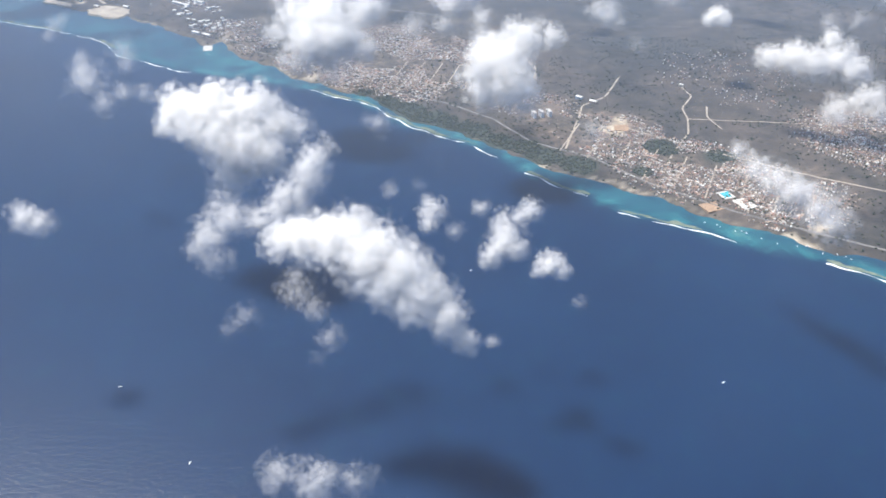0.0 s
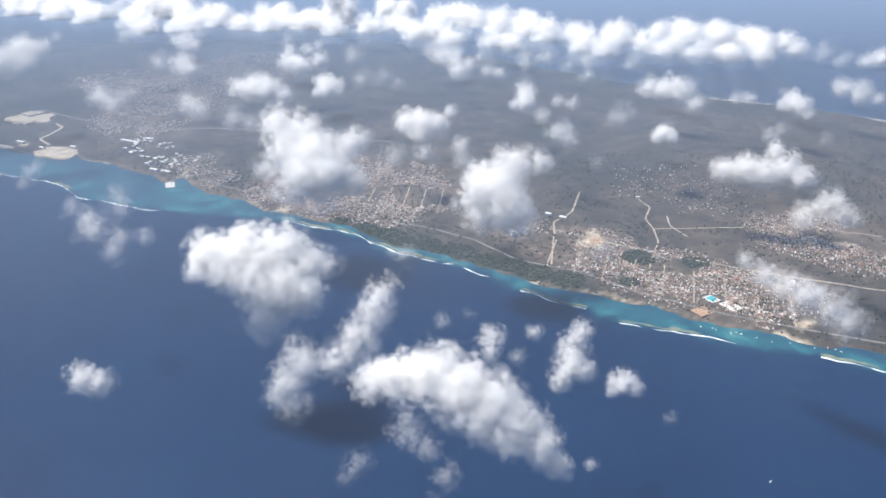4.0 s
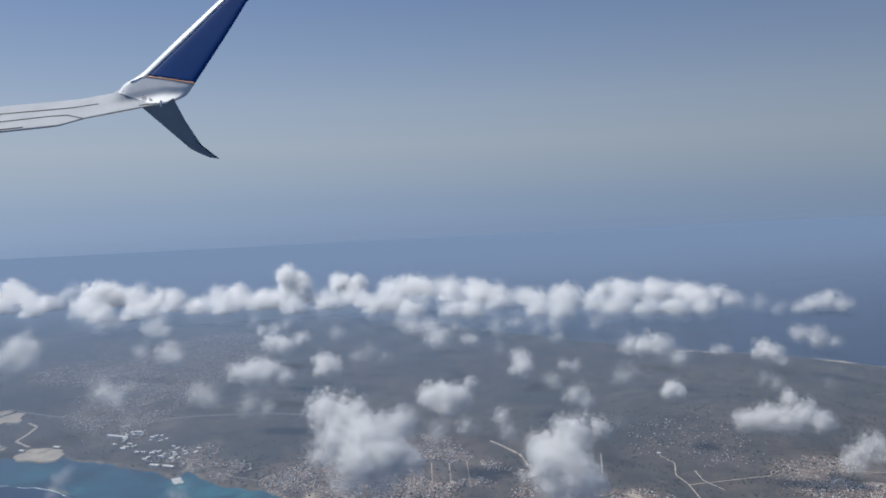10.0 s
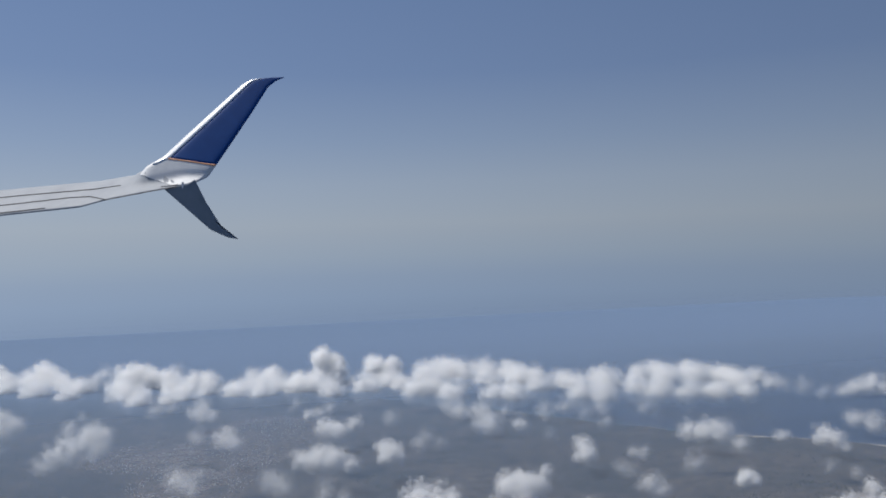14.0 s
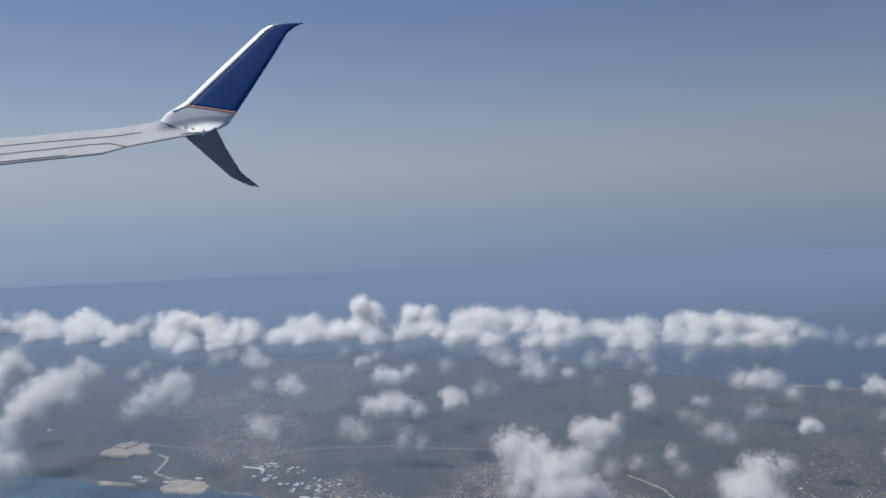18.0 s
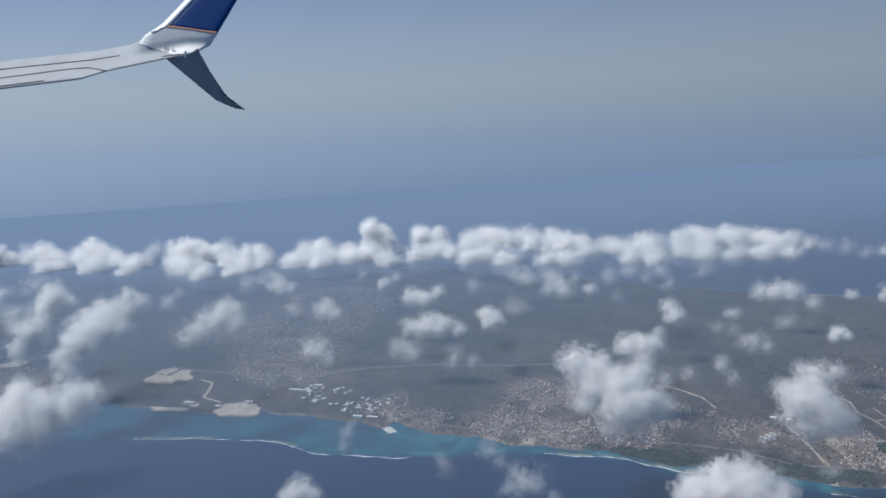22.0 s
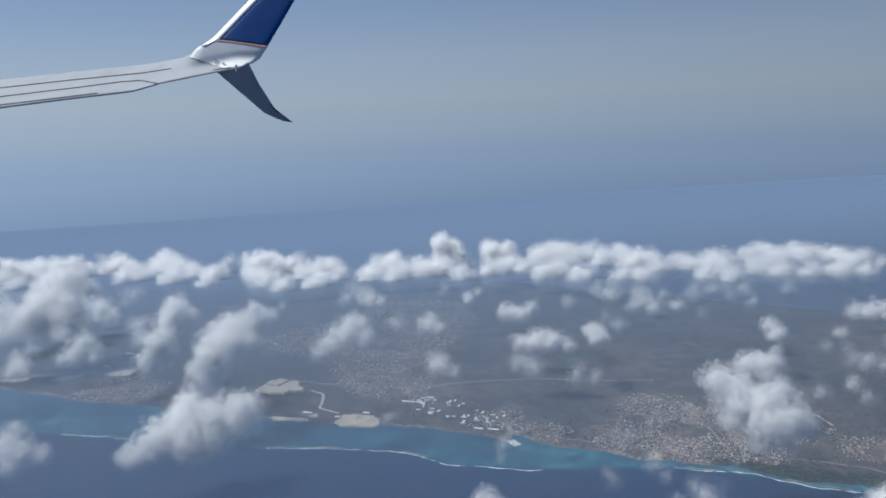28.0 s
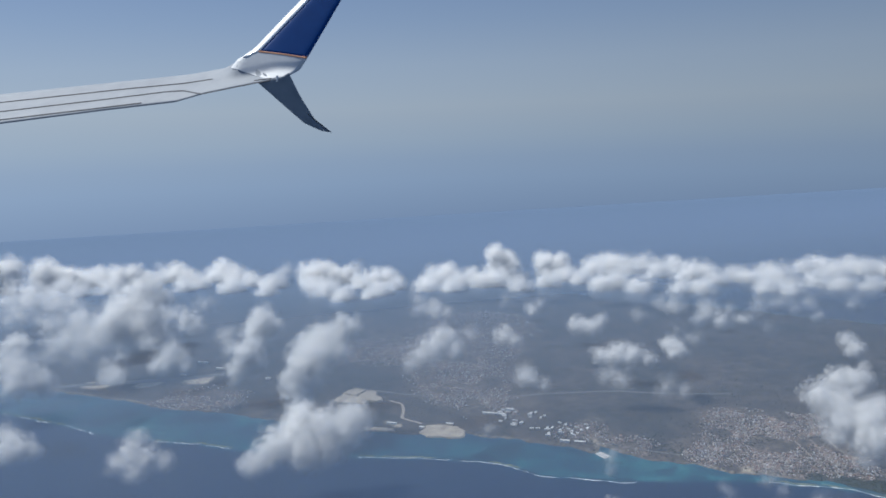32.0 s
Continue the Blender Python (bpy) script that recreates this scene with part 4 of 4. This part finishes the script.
slab("lower_fin", [(-45, -8), (0, 1), (14, 8), (30, -28), (50, -62), (62, -78), (72, -86), (84, -90), (66, -88), (50, -82), (32, -74), (-10, -38)], 1.5, WING_GREY, wing, "grey lower fin", -0.6)
for seam in ([(-640, -44), (-326, -11), (-141, 6)], [(-640, -70), (-326, -33), (-230, -20), (-193, -18), (-146, -31), (-20, -5)], [(-640, -92), (-326, -54), (-263, -46)], [(-52, -3), (-20, 0)]):
    bits = []
    for (ax, az_), (bx, bz) in zip(seam, seam[1:]):
        n = max(2, int(abs(bx - ax) / 12))
        bits += [(ax + (bx - ax) * q / n, az_ + (bz - az_) * q / n) for q in range(n)]
    lifted = rod("panel_seam", bits + [seam[-1]], 1.5, SEAM, wing, 0, "dark panel gap")
    for v in lifted.data.vertices:
        v.co.y += wing_depth(v.co.x, v.co.z) - 1.7
mast = bmesh.new()
bmesh.ops.create_cone(mast, cap_ends=True, segments=8, radius1=1.0, radius2=2.2, depth=11, matrix=Matrix.Translation((-6, -9, -4)))
part("static_wick", mast, WING_WHITE, wing, "small white tip light")


# ---- roads, reef surf, quay and quarry ----
for points in (REEF[2:5], REEF[5:8], REEF[8:14], REEF[15:20], REEF[20:23], REEF[23:26], REEF[26:29]):
    ribbon("reef_flat", [(x + 3, y + 4) for x, y in points], 4.2, REEF_ROCK, 0.12, "brown coral reef flat just above the water", "reef", 1.0, 40)
    ribbon("surf", points, 1.15, FOAM, 0.35, "white surf breaking on the reef", "surf", 1.3, 15)
ribbon("road", [(-300, 1100), (-250, 1045), (-180, 985), (-90, 915), (-40, 885), (10, 856), (60, 812), (95, 755), (150, 722), (200, 662), (260, 612), (330, 570), (480, 485), (800, 310)], 3.0, TAR, 0.12, "grey coast road through the town", "road")
ribbon("road", [(286, 907), (291, 880), (271, 845), (270, 815), (262, 780), (235, 735), (215, 690)], 2.0, TRACK, 0.12, "pale winding dirt road", "road")
ribbon("road", [(218, 937), (190, 876), (160, 849), (152, 816), (140, 780), (128, 740)], 2.2, TRACK, 0.12, "pale dirt road into the scrub", "road")
ribbon("road", [(150, 830), (200, 790), (270, 740), (340, 690), (430, 640), (560, 580)], 2.2, TRACK, 0.12, "pale street along the town", "road")
ribbon("road", [(270, 815), (330, 810), (420, 800), (520, 760)], 1.6, TRACK, 0.12, "pale dirt road", "road")
ribbon("road", [(300, 850), (292, 820), (300, 790)], 1.9, TRACK, 0.12, "short pale dirt road", "road")
ribbon("road", [(-547, 1390), (-530, 1365), (-536, 1328), (-546, 1296), (-520, 1260)], 5, TRACK, 0.15, "pale curved road to the quay", "road")
ribbon("road", [(-600, 1490), (-520, 1420), (-440, 1365), (-330, 1330), (-200, 1290), (0, 1200)], 5, TAR, 0.15, "grey inland road", "road")
ribbon("road", [(99, 1030), (108, 995), (118, 965), (115, 930)], 4, TRACK, 0.15, "pale straight track", "road")
for k in range(5):
    ribbon("road", [(-40 + 22 * k, 995 - 5 * k), (-60 + 22 * k, 915 - 5 * k)], 1.6, TRACK, 0.12, "pale side street between houses", "road")
for k in range(9):
    ribbon("road", [(150 + 24 * k, 800 - 19 * k), (120 + 24 * k, 733 - 19 * k)], 1.5, TRACK, 0.12, "pale side street between houses", "road")
ribbon("runway", [(-1150, 1705), (-960, 1676), (-780, 1650)], 22, TAR, 0.3, "long grey airfield runway on bare ground", "runway")


def plate(name, x, y, turn, w, d, h, material, label, category, bevel=0.3):
    bm = box(bmesh.new(), w, d, h + 2, Matrix.Translation((0, 0, -2)), bevel)
    ob = part(name, bm, material)
    ob.matrix_world = pose(x, y, ground_height(x, y), 0, 0, turn)
    return tagged(ob, label, category)


ribbon("beach", NORTH_SHORE[2:7], 12, PALE, 0.4, "pale strip of beach on the far shore", "beach", 0.8, 60)


def earthwork(name, x, y, turn, w, d, h, label, category, seed):
    """A cut or filled terrace with an uneven outline, sloping sides and a rough top."""
    r = np.random.RandomState(seed)
    bm = bmesh.new()
    n = 26
    jag = 1 + 0.26 * np.convolve(np.tile(r.randn(n), 3), [0.25, 0.5, 0.25], "same")[n:2 * n] + 0.05 * r.randn(n)
    rings = []
    for grow, z in ((1.12, -2.0), (1.06, h * 0.5), (1.0, h), (0.62, h * 1.12), (0.3, h * 0.95)):
        ring = []
        for q in range(n):
            a = 2 * math.pi * q / n
            c, t = math.cos(a), math.sin(a)
            reach = grow * jag[q] / (abs(c) ** 4 + abs(t) ** 4) ** 0.25
            ring.append(bm.verts.new((c * reach * w / 2, t * reach * d / 2, z + 0.12 * h * r.randn() * (z > 0))))
        rings.append(ring)
    for lower, upper in zip(rings, rings[1:]):
        for q in range(n):
            bm.faces.new((lower[q], lower[(q + 1) % n], upper[(q + 1) % n], upper[q]))
    bm.faces.new(rings[-1])
    ob = part(name, bm, PALE)
    ob.matrix_world = pose(x, y, max(ground_height(x, y), 0), 0, 0, turn)
    return tagged(ob, label, category)


earthwork("quay", -499, 1219, -18, 62, 46, 1.8, "pale limestone quay filling beside the lagoon", "quay", 1)
earthwork("quay", -592, 1262, -30, 60, 16, 1.6, "pale limestone landing beside the lagoon", "quay", 2)
earthwork("quarry_terrace", -596, 1424, 20, 58, 78, 3.0, "pale cut limestone quarry terrace", "quarry", 3)
earthwork("quarry_terrace", -600, 1446, 35, 30, 30, 5.5, "pale limestone heap on the quarry floor", "quarry", 4)
plate("jetty", -309, 1052, 12, 12, 22, 1.8, CONCRETE, "concrete jetty at the harbour mouth", "jetty")
plate("playing_field", 243, 622, 22, 22, 15, 0.25, PITCH, "bare brown playing field in the town", "field", 0.05)
plate("playing_field", 194, 794, -10, 15, 22, 0.25, PITCH, "bare tan playing field in the town", "field", 0.05)
plate("car_park", 272, 627, 22, 14, 18, 0.2, CONCRETE, "pale concrete yard beside the pool", "yard", 0.05)

basin = tagged(new("swimming_pool"), "turquoise swimming pool with pale concrete deck", "pool")
basin.matrix_world = pose(260, 643, ground_height(260, 643) + 0.25, 0, 0, 20) @ Matrix.Scale(0.75, 4)
part("deck", box(bmesh.new(), 16, 18, 0.5, Matrix.Translation((0, 0, -0.3)), 0.08), CONCRETE, basin, "pale concrete deck")
part("pool_basin", box(bmesh.new(), 9.5, 12, 0.3, Matrix.Translation((0, 0, 0)), 0.05), POOL, basin, "turquoise water")
part("pool_basin", box(bmesh.new(), 3, 5, 0.3, Matrix.Translation((6.2, 4.5, 0))), POOL, basin, "small turquoise wading pool")


# ---- buildings ----
def house_meshes(w, d, h, rise, hip):
    """Walls and a gabled or hipped roof with eaves."""
    wb = box(bmesh.new(), w, d, h + 1.2, Matrix.Translation((0, 0, -1.2)))
    rb = bmesh.new()
    o = 0.2
    a = [rb.verts.new(p) for p in ((-w / 2 - o, -d / 2 - o, h - 0.05), (w / 2 + o, -d / 2 - o, h - 0.05), (w / 2 + o, d / 2 + o, h - 0.05), (-w / 2 - o, d / 2 + o, h - 0.05))]
    s = w / 2 + o - (d / 2 if hip else 0)
    r1, r2 = rb.verts.new((-s, 0, h + rise)), rb.verts.new((s, 0, h + rise))
    for f in ((a[0], a[1], r2, r1), (a[2], a[3], r1, r2), (a[1], a[2], r2), (a[3], a[0], r1), (a[3], a[2], a[1], a[0])):
        rb.faces.new(f)
    made = []
    for key, bm, mat in (("wall", wb, WALL), ("roof", rb, ROOF)):
        me = bpy.data.meshes.new(key)
        bm.to_mesh(me)
        bm.free()
        me.materials.append(mat)
        made.append(me)
    return made


KINDS = [house_meshes(*q) for q in ((3.0, 2.2, 1.4, 0.5, False), (2.7, 2.4, 1.5, 0.6, True), (3.8, 2.5, 1.5, 0.6, True), (2.2, 1.9, 1.3, 0.4, False), (4.4, 2.2, 1.6, 0.5, False))]
rng = np.random.RandomState(5)
plots = []
for tx, ty, tr, share in TOWNS:
    turn = radians(-34 + rng.uniform(-8, 8))
    c, s = math.cos(turn), math.sin(turn)
    for i in range(-int(tr / 2.7), int(tr / 2.7) + 1):
        for j in range(-int(tr / 2.3), int(tr / 2.3) + 1):
            if ((j + i // 9) % 5 == 0 or (i + j // 11) % 9 == 0) and share > 0.3 and rng.rand() < 0.8:
                continue
            u, v = i * 2.7 + rng.uniform(-0.6, 0.6), j * 2.3 + rng.uniform(-0.4, 0.4)
            x, y = tx + u * c - v * s, ty + u * s + v * c
            if u * u + v * v > tr * tr * rng.uniform(0.5, 1.1) or rng.rand() > share * 0.8:
                continue
            plots.append((x, y, turn + rng.choice([0, math.pi / 2]) + rng.uniform(-0.12, 0.12), rng.randint(5), rng.uniform(0.38, 0.7)))
px, py = np.array([p[0] for p in plots]), np.array([p[1] for p in plots])
px, py = px + 7 * lattice_noise(px, py, 34, 61), py + 7 * lattice_noise(px, py, 31, 62)
plots = [(x, y, *p[2:]) for x, y, p in zip(px.tolist(), py.tolist(), plots)]
clear = (shore_depth(px, py) > 4) & (area(px, py, SWAMP, 2) < 0.5) & (area(px, py, BARE, 2) < 0.5) & (np.hypot(px - 260, py - 640) > 13) & (np.hypot(px - 243, py - 622) > 14) & (lattice_noise(px, py, 38, 31) + 0.6 * lattice_noise(px, py, 95, 32) > -0.42)
kept, cells = [], set()
for p, ok in zip(plots, clear):
    cell = (round(p[0] / 1.8), round(p[1] / 1.8))
    if ok and cell not in cells:
        cells.add(cell)
        kept.append(p)
kept.sort(key=lambda p: math.hypot(p[0] - 260, p[1] - 620))
heights = relief(np.array([p[0] for p in kept]), np.array([p[1] for p in kept]))
for (x, y, turn, kind, size), z in list(zip(kept, heights))[:290]:
    home = tagged(new("house"), "small pale one-storey house with a pitched roof", "house", "houses of the coast town")
    home.matrix_world = Matrix.Translation((x, y, z)) @ Matrix.Rotation(turn, 4, "Z") @ Matrix.Scale(size, 4)
    for key, me in zip(("wall", "roof"), KINDS[kind]):
        new(key, me).parent = home


def joined(name, source, places, material, label, category):
    """Many copies of small meshes as one mesh. source: list of (verts, faces); places: (matrix, kind)."""
    verts, faces, base = [], [], 0
    for m, kind in places:
        sv, sf = source[kind]
        a = np.array(m)
        verts.append(sv @ a[:3, :3].T + a[:3, 3])
        faces += [tuple(base + i for i in f) for f in sf]
        base += len(sv)
    me = bpy.data.meshes.new(name)
    me.from_pydata(np.concatenate(verts).tolist(), [], faces)
    me.materials.append(material)
    return tagged(new(name, me), label, category, kind="stuff")


def raw(me):
    return np.array([v.co[:] for v in me.vertices]), [tuple(p.vertices) for p in me.polygons]


rest = [(Matrix.Translation((x, y, z)) @ Matrix.Rotation(turn, 4, "Z") @ Matrix.Scale(size, 4), kind) for (x, y, turn, kind, size), z in list(zip(kept, heights))[290:]]
joined("house_walls", [raw(k[0]) for k in KINDS], rest, WALL_MANY, "pale rendered walls of the scattered houses", "houses")
joined("house_roofs", [raw(k[1]) for k in KINDS], rest, ROOF_MANY, "grey, white and rust-red house roofs", "houses")


def shed(x, y, turn, w, d, h, label="long white industrial shed with a low ridge roof", group="industrial sheds"):
    ob = tagged(new("shed"), label, "shed", group)
    ob.matrix_world = pose(x, y, ground_height(x, y), 0, 0, turn) @ Matrix.Scale(0.62, 4)
    wall, roof = house_meshes(w, d, h, d * 0.12, False)
    wall.materials[0], roof.materials[0] = WALL, STEEL
    new("wall", wall).parent = ob
    new("roof", roof).parent = ob
    return ob


for k in range(44):
    u, v = rng.rand(), rng.rand()
    x, y = -405 + 95 * u + 52 * (v - 0.3), 1250 - 150 * u + 62 * (v - 0.3)
    if shore_depth(np.array([x]), np.array([y]))[0] > 12:
        shed(x, y, -38 + rng.choice([0, 90]) + rng.uniform(-6, 6), rng.uniform(6, 15), rng.uniform(4, 7), rng.uniform(2.5, 4.5))
for x, y, w in ((-408, 1262, 34), (-392, 1250, 26), (-372, 1262, 22), (-566, 1275, 24), (-480, 1240, 18), (-525, 1240, 14), (-322, 1100, 26), (-340, 1112, 22), (-869, 1768, 36), (-834, 1700, 30), (-744, 1592, 18), (-579, 1709, 20), (-904, 1690, 20), (286, 909, 8), (174, 858, 14), (160, 872, 12)):
    shed(x, y, -35, w, 8 if w > 10 else 6, 4.5)

for k in range(3):
    block = tagged(new("apartment_block"), "tall white apartment slab with rows of windows", "apartment block", "apartment blocks")
    block.matrix_world = pose(103 + 8.5 * k, 820 + 1.5 * k, ground_height(103 + 8.5 * k, 820), 0, 0, -74) @ Matrix.Scale(0.7, 4)
    part("wall", box(bmesh.new(), 13, 4.5, 9.5, Matrix.Translation((0, 0, -1)), 0.1), HULL, block)
    part("roof", box(bmesh.new(), 13.4, 4.9, 0.4, Matrix.Translation((0, 0, 8.5)), 0.1), CONCRETE, block)
    for floor in range(3):
        for col in range(5):
            part("window", box(bmesh.new(), 1.5, 0.12, 1.3, Matrix.Translation((-5 + 2.5 * col, -2.28, 1 + 2.7 * floor))), SEAM, block)

# ---- boats ----
def boat(x, y, turn, size):
    ob = tagged(new("boat"), "small white motor boat on the sea", "boat", "boats")
    ob.matrix_world = pose(x, y, 0, 0, 0, turn) @ Matrix.Scale(size, 4)
    hull = box(bmesh.new(), 5, 1.8, 1.0, Matrix.Translation((0, 0, -0.3)))
    for v in hull.verts:
        if v.co.x > 0:
            v.co.y *= 0.15
            v.co.x += 0.6
        if v.co.z < 0:
            v.co.y *= 0.6
    part("hull", hull, HULL, ob)
    part("cabin", box(bmesh.new(), 1.8, 1.3, 1.0, Matrix.Translation((-0.4, 0, 0.68)), 0.15), HULL, ob)


for x, y, turn, size in ((183, 390, 30, 0.5), (-136, 318, 80, 0.45), (-196, 380, 10, 0.45), (26, 517, 50, 0.45)):
    boat(x, y, turn, size)
for k in range(15):
    u = rng.rand()
    boat(225 + 110 * u + rng.uniform(-3, 3), 606 - 62 * u - rng.uniform(5, 12), rng.uniform(0, 180), rng.uniform(0.3, 0.5))

# ---- scrub and trees ----
clumps = []
for k in range(6):
    bm = bmesh.new()
    bmesh.ops.create_icosphere(bm, subdivisions=1, radius=1)
    for v in bm.verts:
        v.co *= rng.uniform(0.6, 1.35)
        v.co.z = v.co.z * 0.6 + 0.3
    clumps.append((np.array([v.co[:] for v in bm.verts]), [tuple(v.index for v in f.verts) for f in bm.faces]))
    bm.free()


def scatter(count, x0, x1, y0, y1, lo, hi, seed, keep):
    r = np.random.RandomState(seed)
    x, y = r.uniform(x0, x1, count), r.uniform(y0, y1, count)
    ok = (shore_depth(x, y) > 3) & keep(x, y, r)
    x, y = x[ok], y[ok]
    z = relief(x, y)
    return [(Matrix.Translation((a, b, c)) @ Matrix.Rotation(r.uniform(0, 6.3), 4, "Z") @ Matrix.Scale(r.uniform(lo, hi), 4), r.randint(6)) for a, b, c in zip(x, y, z)]


joined("town_trees", clumps, scatter(16000, -350, 700, 520, 1100, 0.6, 1.5, 41, lambda x, y, r: (area(x, y, BARE, 2) < 0.5) & (lattice_noise(x, y, 30, 33) + r.uniform(-0.5, 0.5, x.shape) > 0)), LEAF, "dark dry bushes and trees between the houses", "trees")
joined("mangroves", clumps, scatter(14000, -110, 300, 660, 910, 0.8, 1.7, 42, lambda x, y, r: area(x, y, SWAMP, 3) > 0.4), LEAF, "dark green mangrove thicket along the shore", "mangroves")
joined("scrub", clumps, scatter(16000, -1100, 900, 700, 1900, 0.5, 1.7, 43, lambda x, y, r: (area(x, y, BARE, 2) < 0.5) & (lattice_noise(x, y, 70, 34) > r.uniform(-0.6, 0.5, x.shape))), LEAF, "patchy dark scrub on the dry island", "scrub")
